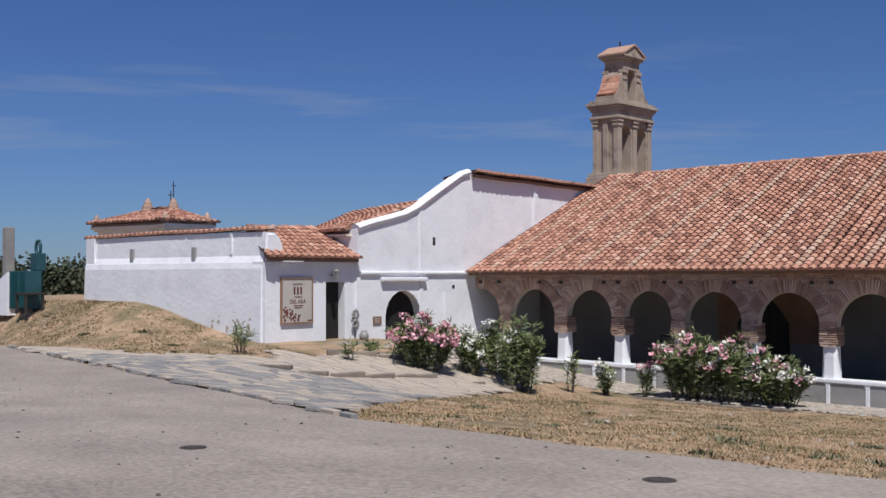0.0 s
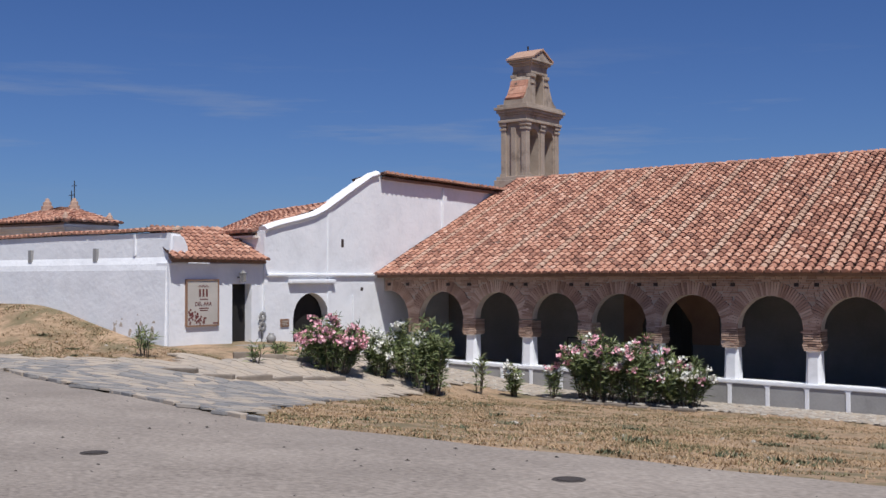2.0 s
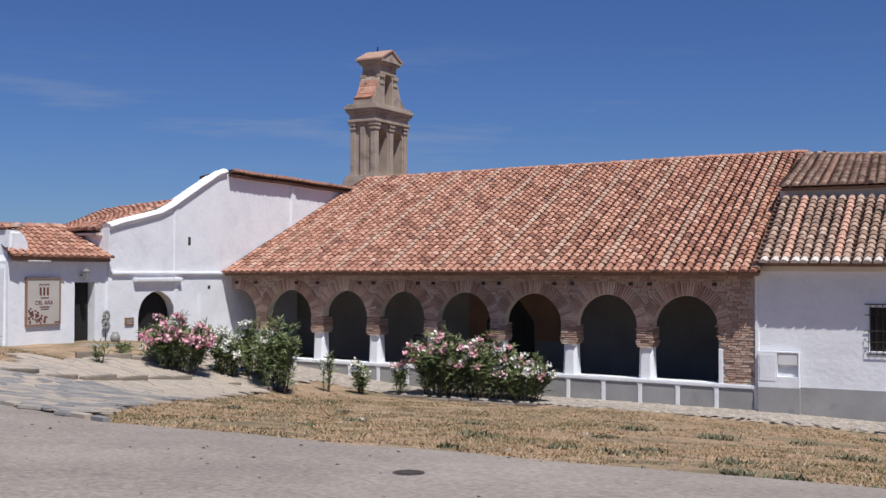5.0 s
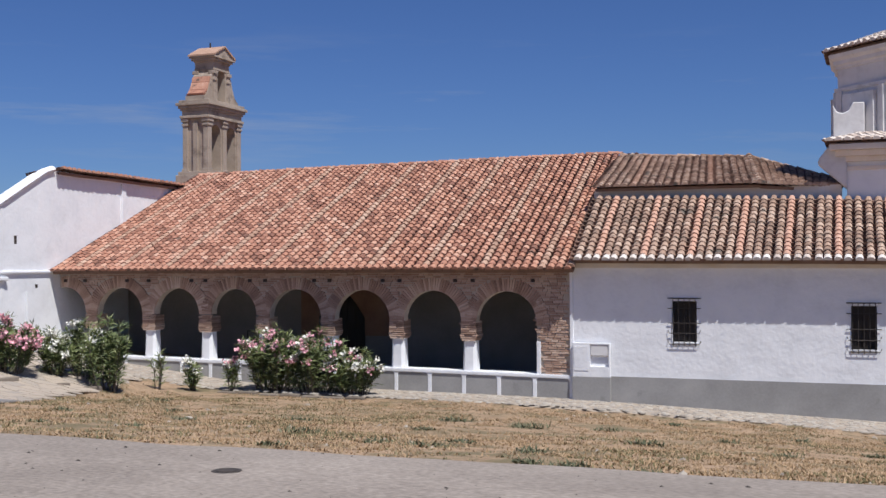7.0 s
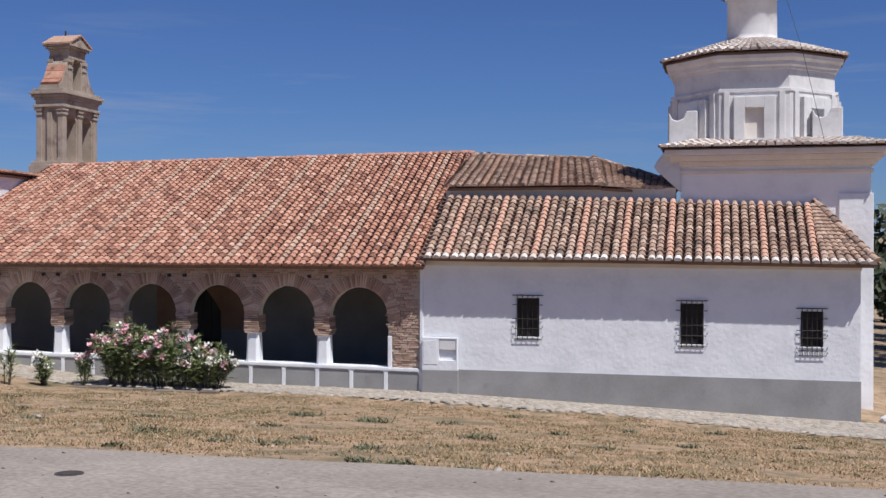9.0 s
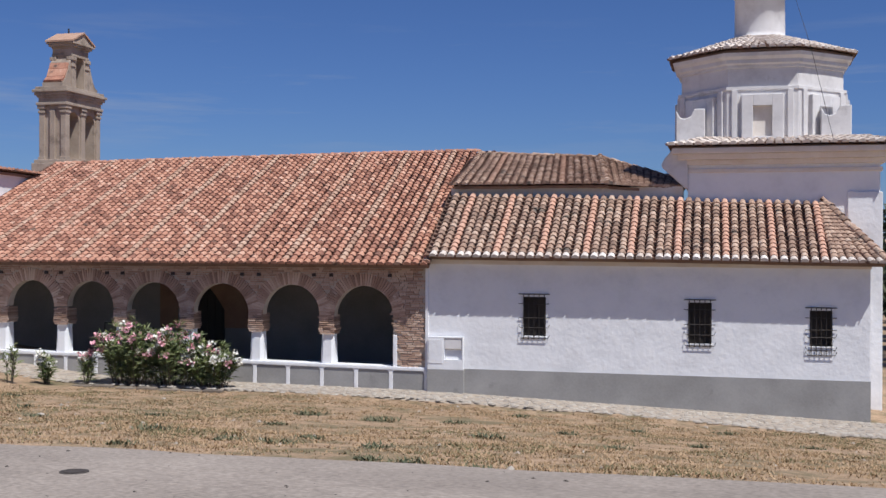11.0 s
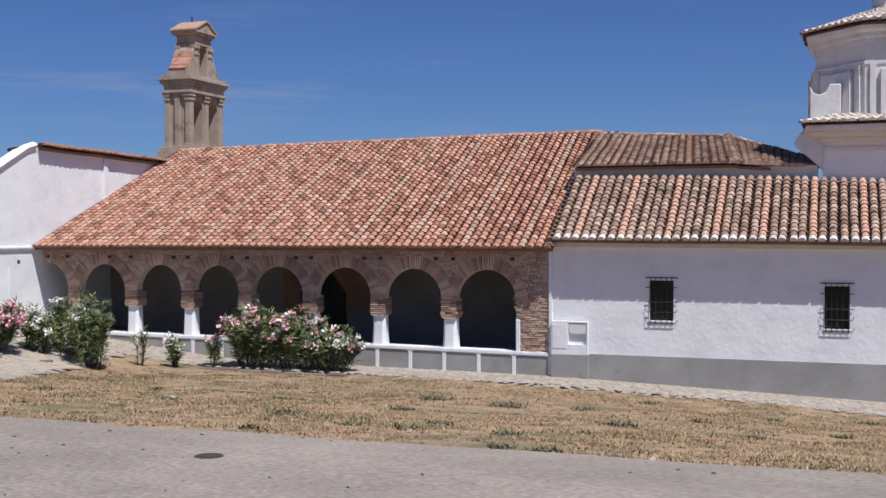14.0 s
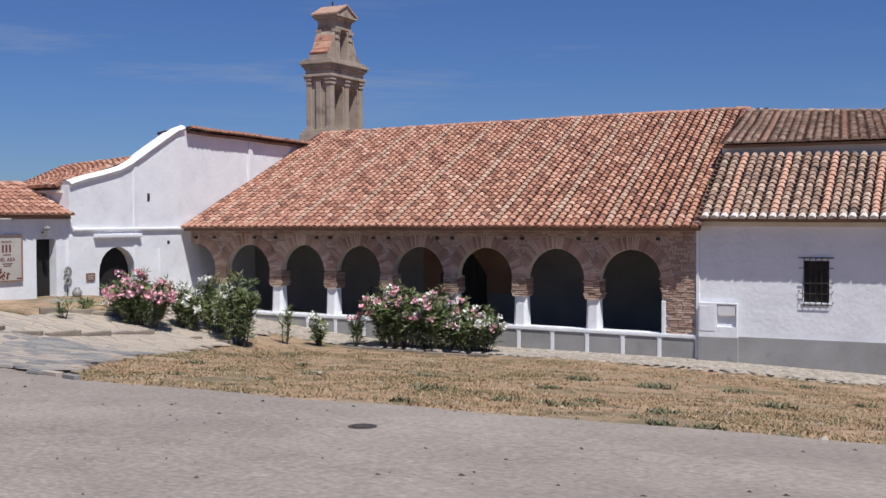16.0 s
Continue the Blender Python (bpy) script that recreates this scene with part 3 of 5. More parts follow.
# ---- portico roof ----
portico_roof = tagged(new("roof_portico"), "long sloping roof of mottled orange clay tiles", "roof", kind="structure")
RY = 7.0
roof("portico", ((XW + 0.02, -0.45, 3.07), (0.14, -0.45, 3.07), (-0.30, RY, 6.40), (XW + 0.02, RY, 6.25)), portico_roof, TILE, "", singles=66, seed=11,
     every=7, accent=TILE_DUSTY)
roof("portico_back", ((0.3, 14.0, 3.2), (XW, 14.0, 3.2), (XW, RY, 6.19), (0.3, RY, 6.33)), portico_roof, TILE, "", seed=12)
ridge_tiles([(XW, RY, 6.24), (-7.3, RY, 6.33), (-0.3, RY, 6.40)], portico_roof, TILE, 3, 0.085)
hip_line = [(0.10, -0.42, 3.13), (-0.04, 2.6, 4.60), (-0.22, RY, 6.34)]
ridge_tiles(hip_line, portico_roof, TILE_OLD, 4, 0.10)

# ---- south aisle: long white wall with three barred windows ----
aisle = tagged(new("wall_aisle"), "long white limewashed wall with grey painted plinth", "wall", kind="structure")
WINDOWS = [(2.33, 2.88, 1.45, 2.37), (6.13, 6.65, 1.36, 2.29), (8.76, 9.24, 1.36, 2.15)]
XR = 10.02
bm = bmesh.new()
xs = [0.03]
for x0, x1, z0, z1 in WINDOWS:
    xs += [x0, x1]
xs.append(XR)


def greytop(x):
    return 0.64 - 0.002 * x


for k in range(len(xs) - 1):
    a, b = xs[k], xs[k + 1]
    if k % 2 == 0:
        prism(bm, [(a, greytop(a)), (b, greytop(b)), (b, 3.16), (a, 3.16)], "y", 0.0, 0.5)
    else:
        x0, x1, z0, z1 = WINDOWS[k // 2]
        prism(bm, [(a, greytop(a)), (b, greytop(b)), (b, z0), (a, z0)], "y", 0.0, 0.5)
        prism(bm, [(a, z1), (b, z1), (b, 3.16), (a, 3.16)], "y", 0.0, 0.5)
box(bm, XR - 0.5, XR, 0.5, 3.0, -0.8, 3.16)
part("plaster", bm, WHITE, aisle)
bm = bmesh.new()
prism(bm, [(0.0, -0.7), (XR + 0.01, -0.9), (XR + 0.01, greytop(XR)), (0.0, greytop(0))], "y", -0.025, 0.5)
part("plinth", bm, GREYBAND, aisle, "grey painted plinth band")
bm = bmesh.new()
prism(bm, [(0.03, 3.13), (XR + 0.02, 3.07), (XR + 0.02, 3.17), (0.03, 3.24)], "y", -0.06, 0.002)
part("eaves_moulding", bm, CREAM, aisle)
bm = bmesh.new()
box(bm, -0.03, 0.05, -0.035, 0.01, -0.2, 3.1, 0.01)
part("corner_strip", bm, WHITE, aisle)

for w, (x0, x1, z0, z1) in enumerate(WINDOWS):
    win = tagged(new("window_%d" % (w + 1)), "small dark window behind a black iron grille", "window", kind="structure")
    bm = bmesh.new()
    box(bm, x0, x1, 0.14, 0.18, z0, z1)
    part("pane", bm, DARK, win, "dark closed shutter")
    bm = bmesh.new()
    box(bm, x0 - 0.02, x1 + 0.02, -0.03, 0.14, z0 - 0.03, z0, 0.008)
    part("window_sill", bm, WHITE, win)
    bm = bmesh.new()
    for a, b, c, d in ((x0, x0 + 0.04, z0, z1), (x1 - 0.04, x1, z0, z1), ((x0 + x1) / 2 - 0.025, (x0 + x1) / 2 + 0.025, z0, z1), (x0, x1, z1 - 0.04, z1)):
        box(bm, a, b, 0.115, 0.139, c, d)
    part("window_frame", bm, DARK, win)
    grille = new("grille")
    grille.parent = win
    # belly grille: straight bars above, the lowest cross bars bowed out and down
    lowz = z0 - (0.19 if w == 2 else 0.05)
    proud = 0.03
    for k in range(5):
        x = x0 + 0.03 + (x1 - x0 - 0.06) * k / 4
        bm = bmesh.new()
        tube(bm, [(x, -proud, lowz - 0.03), (x, -proud, z1 + 0.08)], 0.009, 5)
        part("upright_bar", bm, IRON, grille)
    bars = [z1 + 0.065, z1 - 0.16, (z0 + z1) / 2 - 0.03, z0 + 0.2, lowz]
    if w == 2:
        bars.insert(4, z0 - 0.08)
    for k, z in enumerate(bars):
        bm = bmesh.new()
        low_bar = k >= 3
        e = 0.085
        if low_bar:
            tube(bm, [(x0 - e, 0.0, z + 0.07), (x0 - e, -proud, z + 0.06), (x0 - e + 0.035, -proud - 0.015, z), (x1 + e - 0.035, -proud - 0.015, z), (x1 + e, -proud, z + 0.06), (x1 + e, 0.0, z + 0.07)], 0.009, 5)
        else:
            tube(bm, [(x0 - e, 0.0, z), (x0 - e, -proud, z), (x1 + e, -proud, z), (x1 + e, 0.0, z)], 0.012 if k == 0 else 0.009, 5)
        part("cross_bar", bm, IRON, grille)

meter = tagged(new("meter_box"), "white plastered meter box against the wall corner", "meter box")
bm = bmesh.new()
box(bm, 0.06, 0.93, -0.06, -0.026, 0.62, 1.40)
for x0, x1, z0, z1 in ((0.06, 0.47, 0.62, 1.40), (0.90, 0.93, 0.62, 1.40), (0.47, 0.90, 0.62, 0.86), (0.47, 0.90, 1.365, 1.40)):
    box(bm, x0, x1, -0.14, -0.06, z0, z1, 0.006)
part("housing", bm, WHITE, meter)
bm = bmesh.new()
box(bm, 0.05, 0.94, -0.145, -0.026, -0.25, 0.62, 0.008)
part("grey_base", bm, GREYBAND, meter, "grey painted base")
bm = bmesh.new()
box(bm, 0.09, 0.43, -0.15, -0.141, 0.76, 1.33, 0.006)
part("hatch", bm, WHITE, meter, "plain white hatch")
bm = bmesh.new()
prism(bm, [(-0.125, 1.12), (-0.075, 1.09), (-0.075, 1.36), (-0.125, 1.36)], "x", 0.485, 0.885)
part("niche_lid", bm, WHITE_OLD, meter, "white flap over the open niche")

# lower roof over the aisle
aisle_roof = tagged(new("roof_aisle"), "lichen-darkened clay tile roof with pale limed eaves", "roof", kind="structure")
roof("aisle", ((0.16, -0.43, 3.27), (9.15, -0.43, 3.18), (9.15, 2.62, 4.58), (0.0, 2.62, 4.88)), aisle_roof, TILE_OLD, "", every=5, accent=TILE_SALMON, eave_material=TILE_LIME, singles=43, seed=21)
roof("aisle_hip", ((9.15, -0.43, 3.18), (10.32, -0.43, 3.16), (9.3, 2.62, 4.57), (9.15, 2.62, 4.58)), aisle_roof, TILE_OLD, "", eave_material=TILE_LIME, seed=22)
roof("aisle_side", ((10.32, -0.41, 3.16), (10.32, 2.9, 3.16), (9.3, 2.7, 4.57), (9.3, 2.6, 4.57)), aisle_roof, TILE_OLD, "", seed=23)
ridge_tiles([(10.32, -0.43, 3.23), (9.3, 2.62, 4.60)], aisle_roof, TILE_OLD, 5, 0.10)

# clerestory wall and the upper roof
clere = tagged(new("wall_clerestory"), "pale strip of clerestory wall between two tiled roofs", "wall", kind="structure")
bm = bmesh.new()
box(bm, -0.1, 5.9, 2.85, 3.2, 3.9, 5.08)
part("plaster", bm, CREAM, clere)
upper_roof = tagged(new("roof_nave"), "weathered grey-brown clay tile roof of the nave", "roof", kind="structure")
roof("nave", ((0.0, 2.55, 5.12), (4.05, 2.55, 5.10), (3.35, RY, 6.14), (-0.30, RY, 6.32)), upper_roof, TILE_OLD, "", seed=31, every=9, accent=TILE_DUSTY)
roof("nave_hip", ((4.05, 2.55, 5.10), (5.85, 2.9, 4.98), (5.85, RY, 5.38), (3.35, RY, 6.14)), upper_roof, TILE_OLD, "", seed=32)
ridge_tiles([(-0.3, RY, 6.33), (3.35, RY, 6.15), (5.85, RY, 5.40)], upper_roof, TILE_OLD, 6, 0.085)
ridge_tiles([(4.05, 2.55, 5.14), (3.35, RY, 6.20)], upper_roof, TILE_OLD, 7, 0.09)
bm = bmesh.new()
prism(bm, [(-0.3, 5.1), (-0.3, 6.2), (3.35, 6.02), (5.7, 5.35), (5.7, 5.1)], "y", RY - 0.05, RY + 0.4)
part("back_gable", bm, CREAM, clere)

# ---- domed chapel tower ----
chapel = tagged(new("chapel_tower"), "white chapel tower with octagonal drum and round lantern", "tower", kind="structure")
CX0, CX1, CY0, CY1 = 6.02, 10.55, 2.75, 7.3
bm = bmesh.new()
box(bm, CX0, CX1, CY0, CY1, -1.0, 5.62, 0.03)
box(bm, CX1 - 0.75, CX1 + 0.05, CY0 - 0.06, CY0 + 0.2, -1.0, 4.9, 0.02)
part("base_block", bm, WHITE, chapel)
bm = bmesh.new()
for k, (d, z0, z1) in enumerate(((0.05, 5.40, 5.50), (0.12, 5.60, 5.72), (0.25, 5.72, 5.86), (0.38, 5.86, 6.00))):
    box(bm, CX0 - d, CX1 + d, CY0 - d, CY1 + d, z0, z1, 0.02)
part("cornice", bm, CREAM, chapel, "stepped cream cornice")
CCX, CCY = (CX0 + CX1) / 2 - 0.47, (CY0 + CY1) / 2
for c in (((CX0 - 0.48, CY0 - 0.48, 6.02), (CX1 + 0.48, CY0 - 0.48, 6.02), (CX1 - 0.3, CY0 + 0.4, 6.24), (CX0 + 0.3, CY0 + 0.4, 6.24)),
          ((CX0 - 0.48, CY1 + 0.3, 6.02), (CX0 - 0.48, CY0 - 0.48, 6.02), (CX0 + 0.4, CY0 + 0.3, 6.24), (CX0 + 0.4, CY1, 6.24)),
          ((CX1 + 0.48, CY0 - 0.48, 6.02), (CX1 + 0.48, CY1 + 0.3, 6.02), (CX1 - 0.4, CY1, 6.24), (CX1 - 0.4, CY0 + 0.3, 6.24))):
    roof("chapel", c, chapel, TILE_LIME, "", seed=41)
bm = bmesh.new()
box(bm, CX0 + 0.1, CX1 - 0.1, CY0 + 0.1, CY1 - 0.1, 6.0, 6.2)
part("roof_bed", bm, WHITE_OLD, chapel)
bm = bmesh.new()
prism(bm, [(6.03, 4.95), (5.36, 5.58), (5.42, 5.72), (5.66, 6.02), (6.03, 6.02)], "y", 2.62, 3.3)
bmesh.ops.bevel(bm, geom=bm.edges[:], offset=0.03, segments=2, affect="EDGES")
part("corner_corbel", bm, WHITE_OLD, chapel, "flared plaster corbel at the corner of the cornice")
R8 = 2.18
bm = bmesh.new()
lathe(bm, [(R8 + 0.06, 6.15), (R8 + 0.06, 7.45), (R8 + 0.09, 7.47), (R8 + 0.09, 7.54), (R8, 7.56), (R8, 8.02), (R8 + 0.05, 8.03), (R8 + 0.05, 8.09), (R8 + 0.12, 8.13), (R8 + 0.12, 8.22), (R8 + 0.22, 8.29), (R8 + 0.24, 8.38), (R8 - 0.3, 8.42)], CCX, CCY, 8, math.pi / 8)
part("drum", bm, WHITE_OLD, chapel, "octagonal drum with peeling limewash")
ap = R8 * math.cos(math.pi / 8)
for k in range(8):
    a = -math.pi / 2 + k * math.pi / 4
    n_ = Vector((math.cos(a), math.sin(a), 0))
    s_ = Vector((-math.sin(a), math.cos(a), 0))
    turn = Matrix(((s_.x, n_.x, 0, CCX), (s_.y, n_.y, 0, CCY), (0, 0, 1, 0), (0, 0, 0, 1)))
    bm = bmesh.new()
    f = ap + 0.055
    for x0, x1, z0, z1, d in ((-0.74, -0.60, 6.2, 7.46, 0.06), (0.60, 0.74, 6.2, 7.46, 0.06), (-0.50, -0.23, 6.2, 7.34, 0.13), (0.23, 0.50, 6.2, 7.34, 0.13), (-0.23, 0.23, 7.06, 7.34, 0.13), (-0.23, 0.23, 6.2, 6.30, 0.13)):
        box(bm, x0, x1, f - 0.05, f + d, z0, z1, 0.012)
    bm.transform(turn)
    part("window_surround", bm, WHITE_OLD, chapel)
    bm = bmesh.new()
    box(bm, -0.23, 0.23, f - 0.04, f + 0.006, 6.30, 7.06)
    bm.transform(turn)
    part("blind_window", bm, CREAM if k % 2 == 0 else WHITE_OLD, chapel, "blind window niche")
    # tiled roof of the drum, one face
    e0, e1 = R8 + 0.34, 0.62
    a0, a1 = a - math.pi / 8, a + math.pi / 8
    roof("drum", ((CCX + e0 * math.cos(a0), CCY + e0 * math.sin(a0), 8.42), (CCX + e0 * math.cos(a1), CCY + e0 * math.sin(a1), 8.42),
                  (CCX + e1 * math.cos(a1), CCY + e1 * math.sin(a1), 9.02), (CCX + e1 * math.cos(a0), CCY + e1 * math.sin(a0), 9.02)), chapel, TILE_LIME, "", seed=50 + k,
         )
for sx in (-1, 1):
    # scrolled corner buttress on the base roof
    bm = bmesh.new()
    x = CCX + sx * 1.75
    prof = [(-0.36, 6.1), (0.36, 6.1), (0.36, 7.05), (0.10, 7.05), (0.0, 6.86), (-0.14, 6.80), (-0.26, 6.84), (-0.36, 7.02)]
    prism(bm, [(x - sx * p[0], p[1]) if sx < 0 else (x + p[0], p[1]) for p in prof], "y", CCY - 1.95, CCY - 1.55)
    bmesh.ops.bevel(bm, geom=bm.edges[:], offset=0.02, segments=1, affect="EDGES")
    part("buttress", bm, WHITE_OLD, chapel, "scrolled corner buttress")
bm = bmesh.new()
lathe(bm, [(0.74, 8.85), (0.74, 9.02), (0.70, 9.08), (0.655, 9.10), (0.65, 9.2), (0.64, 10.16), (0.70, 10.20), (0.74, 10.28)], CCX - 0.02, CCY, 32)
for f in bm.faces:
    f.smooth = True
part("lantern", bm, WHITE_OLD, chapel, "round white lantern")
for k in range(8):
    a0, a1 = k * math.pi / 4, (k + 1) * math.pi / 4
    roof("cap", ((CCX + 0.95 * math.cos(a0), CCY + 0.95 * math.sin(a0), 10.28), (CCX + 0.95 * math.cos(a1), CCY + 0.95 * math.sin(a1), 10.28),
                 (CCX + 0.05 * math.cos(a1), CCY + 0.05 * math.sin(a1), 10.9), (CCX + 0.05 * math.cos(a0), CCY + 0.05 * math.sin(a0), 10.9)), chapel, TILE_LIME, "", seed=60 + k)
bm = bmesh.new()
tube(bm, [(CX1 - 1.1, CY0 - 0.35, 6.12), (CX1 - 1.6, CCY - 2.2, 8.45), (CCX + 0.75, CCY - 0.75, 10.3)], 0.006, 5)
part("lightning_cable", bm, IRON, chapel, "thin lightning conductor cable")


# ---- gable house at the end of the arcade ----
gable = tagged(new("gable_house"), "white gable house with raking coped wall and tiled eaves", "house", kind="structure")
GX = XW - 0.45
AD = (-2.97, 0.68, 1.95)     # arched doorway: middle, half width, springing
PROFILE = [(-4.67, 4.20), (-4.2, 4.33), (-3.5, 4.48), (-2.9, 4.62), (-2.45, 4.80), (-1.9, 5.10), (-1.2, 5.48), (-0.6, 5.80), (-0.25, 5.90), (2.85, 5.80), (5.9, 5.76), (9.5, 5.7)]


def top_at(y):
    for (a, z), (b, z2) in zip(PROFILE, PROFILE[1:]):
        if a <= y <= b:
            return z + (z2 - z) * (y - a) / (b - a)
    return PROFILE[-1][1]


bm = bmesh.new()
ys = sorted({p[0] for p in PROFILE} | {AD[0] - AD[1], AD[0] + AD[1], -4.67, 0.0, 0.45} | {AD[0] + AD[1] * math.cos(math.pi * k / 10) for k in range(11)})
ys = [y for k, y in enumerate(ys) if k == 0 or y - ys[k - 1] > 1e-4]
for a, b in zip(ys, ys[1:]):
    def low_(y):
        d = (y - AD[0]) / AD[1]
        return AD[2] + AD[1] * math.sqrt(max(0.0, 1 - d * d)) if abs(d) <= 1.0001 and AD[0] - AD[1] - 1e-4 <= a and b <= AD[0] + AD[1] + 1e-4 else -0.4
    prism(bm, [(a, low_(a)), (b, low_(b)), (b, top_at(b)), (a, top_at(a))], "x", GX, XW)
part("front_wall", bm, WHITE, gable, "bright limewashed front wall")
bm = bmesh.new()
box(bm, -16.4, GX, -4.67, -4.25, 0.5, 4.08)
box(bm, -16.4, GX, 9.2, 9.5, 0.0, 4.9)
box(bm, -16.6, -16.35, -4.67, 9.5, 0.0, 4.08)
part("side_wall", bm, WHITE, gable)
# rounded coping along the raking edge
bm = bmesh.new()
pts = [p for p in PROFILE if p[0] <= -0.2]
tv = [(XW - 0.05, y, z + 0.03) for y, z in pts]
tube(bm, tv, 0.10, 8)
for v in bm.verts:
    v.co.x = XW - 0.06 + (v.co.x - (XW - 0.05)) * 1.5
part("coping", bm, WHITE, gable, "rounded white coping")
# ledge at the storey line and over the arched door
bm = bmesh.new()
box(bm, XW - 0.02, XW + 0.07, -4.60, -0.35, 3.05, 3.13, 0.03)
part("ledge", bm, WHITE, gable)
bm = bmesh.new()
box(bm, XW - 0.02, XW + 0.12, -3.85, -2.12, 2.87, 2.98, 0.03)
part("hood", bm, WHITE, gable, "white hood moulding over the arched doorway")
bm = bmesh.new()
box(bm, XW - 0.02, XW + 0.022, -2.35, -2.2, 1.0, 5.0, 0.018)
box(bm, XW - 0.02, XW + 0.06, 2.75, 2.95, 3.0, 5.72, 0.02)
part("pilaster", bm, WHITE, gable)
# Slits are shallow dark blocks, the shade of their depth put in colour.
for y, z0, z1, w in ((-1.75, 3.84, 4.06, 0.05), (-0.95, 2.66, 2.76, 0.05)):
    bm = bmesh.new()
    box(bm, XW - 0.03, XW + 0.004, y - w, y + w, z0, z1)
    part("slit", bm, HOLE_SHADE, gable, "narrow dark ventilation slit")
roof("gable_a", ((XW + 0.24, -0.20, 5.90), (XW + 0.24, 9.6, 5.74), (-16.2, 9.6, 5.80), (-16.2, 0.6, 5.88)), gable, TILE, "", seed=61, singles=20)
roof("gable_b", ((-16.45, -4.85, 4.10), (XW - 0.25, -4.85, 4.12), (XW - 0.25, -1.9, 5.02), (-17.6, -1.9, 4.80)), gable, TILE, "", seed=62)
bm = bmesh.new()
box(bm, -16.45, XW - 0.2, -4.80, -4.66, 4.02, 4.08)
part("eaves_board", bm, CREAM, gable)

arch_door = tagged(new("arched_gate"), "dark open arched doorway in the white gable wall", "door", kind="structure")
# This leaf is a black sheet added for the dark interior, no door.
bm = bmesh.new()
box(bm, XW - 0.30, XW - 0.25, -3.64, -2.30, 0.6, 2.62)
part("leaf", bm, UNLIT, arch_door)
# Lining in a dark colour that stands for the shade inside.
bm = bmesh.new()
box(bm, GX - 1.5, GX, -3.75, -3.62, 0.6, 2.8)
box(bm, GX - 1.5, GX, -2.32, -2.2, 0.6, 2.8)
box(bm, GX - 1.5, GX, -3.75, -2.2, 2.66, 2.8)
part("passage", bm, DARK, arch_door, "passage lining coloured dark for its shade")
bm = bmesh.new()
for k in range(5):
    z = 0.75 + k * 0.14
    tube(bm, [(XW + 0.05, -3.55, z), (XW + 0.05, -2.45, z)], 0.012)
part("low_gate", bm, IRON, arch_door, "low iron gate")
plaque = tagged(new("wall_plaque"), "small brown framed plaque on the white wall", "plaque")
bm = bmesh.new()
box(bm, XW, XW + 0.03, -4.12, -3.82, 1.78, 1.98, 0.006)
part("frame", bm, BROWN, plaque)
bm = bmesh.new()
for k in range(3):
    box(bm, XW + 0.031, XW + 0.035, -4.07, -3.87 - 0.04 * (k % 2), 1.82 + k * 0.045, 1.84 + k * 0.045)
part("writing", bm, PAPER, plaque)
for y, z in ((-2.1, 1.95), (-0.55, 1.98)):
    duct = tagged(new("wall_pipe"), "thin white pipe running down the wall", "pipe")
    bm = bmesh.new()
    tube(bm, [(XW + 0.03, y + 0.75, 1.5), (XW + 0.03, y + 0.75, 2.55)], 0.025)
    part("run", bm, WHITE, duct)
    break

# ---- gatehouse ----
gate = tagged(new("gatehouse"), "low white gatehouse with a tiled lean-to roof", "house", kind="structure")
DY0, DY1, DZ0, DZ1 = -5.69, -5.05, 1.40, 2.87
FX = XW - 0.06
bm = bmesh.new()
for y0, y1, z0, z1 in ((-7.62, DY0, 0.8, 3.36), (DY1, -4.6, 0.8, 3.36), (DY0, DY1, DZ1, 3.36), (DY0, DY1, 0.8, DZ0)):
    box(bm, FX - 0.45, FX, y0, y1, z0, z1)
part("front_wall", bm, WHITE, gate)
# Passage walls take a dark colour in place of the shade within.
bm = bmesh.new()
box(bm, FX - 1.6, FX - 1.5, -6.2, -4.8, 1.2, 3.0)
box(bm, FX - 1.5, FX - 0.45, DY0 - 0.08, DY0, 1.2, 3.0)
box(bm, FX - 1.5, FX - 0.45, DY1, DY1 + 0.08, 1.2, 3.0)
box(bm, FX - 1.5, FX - 0.45, DY0, DY1, 2.9, 3.0)
part("passage", bm, DARK, gate, "dark unlit passage")
# Added sheet closing the doorway; its black stands for the darkness within.
part("door_shade", box(bmesh.new(), FX - 0.27, FX - 0.23, DY0, DY1, DZ0, DZ1), UNLIT, gate, "black sheet standing for the unlit interior")
bm = bmesh.new()
box(bm, FX - 0.1, FX + 1.1, -6.3, -4.75, 1.05, 1.41, 0.03)
part("doorstep", bm, CONCRETE, gate, "worn pale concrete doorstep")
roof("gate", ((FX + 0.25, -7.70, 3.42), (FX + 0.25, -4.66, 3.42), (-16.2, -4.66, 4.24), (-16.2, -6.95, 4.20)), gate, TILE, "", seed=71, singles=14)
lantern = tagged(new("wall_lantern"), "small square glass lantern on the gatehouse wall", "lamp")
bm = bmesh.new()
box(bm, FX, FX + 0.2, -5.52, -5.48, 3.02, 3.05)
part("bracket", bm, IRON, lantern)
bm = bmesh.new()
lathe(bm, [(0.06, 2.92), (0.085, 3.12), (0.10, 3.13), (0.02, 3.2)], FX + 0.17, -5.5, 4, math.pi / 4)
part("lamp_head", bm, CERAMIC, lantern)
poster = tagged(new("poster"), "sun-bleached framed visitor panel beside the gatehouse door", "poster")
PY0, PY1, PZ0, PZ1 = -7.13, -6.19, 1.92, 2.96
bm = bmesh.new()
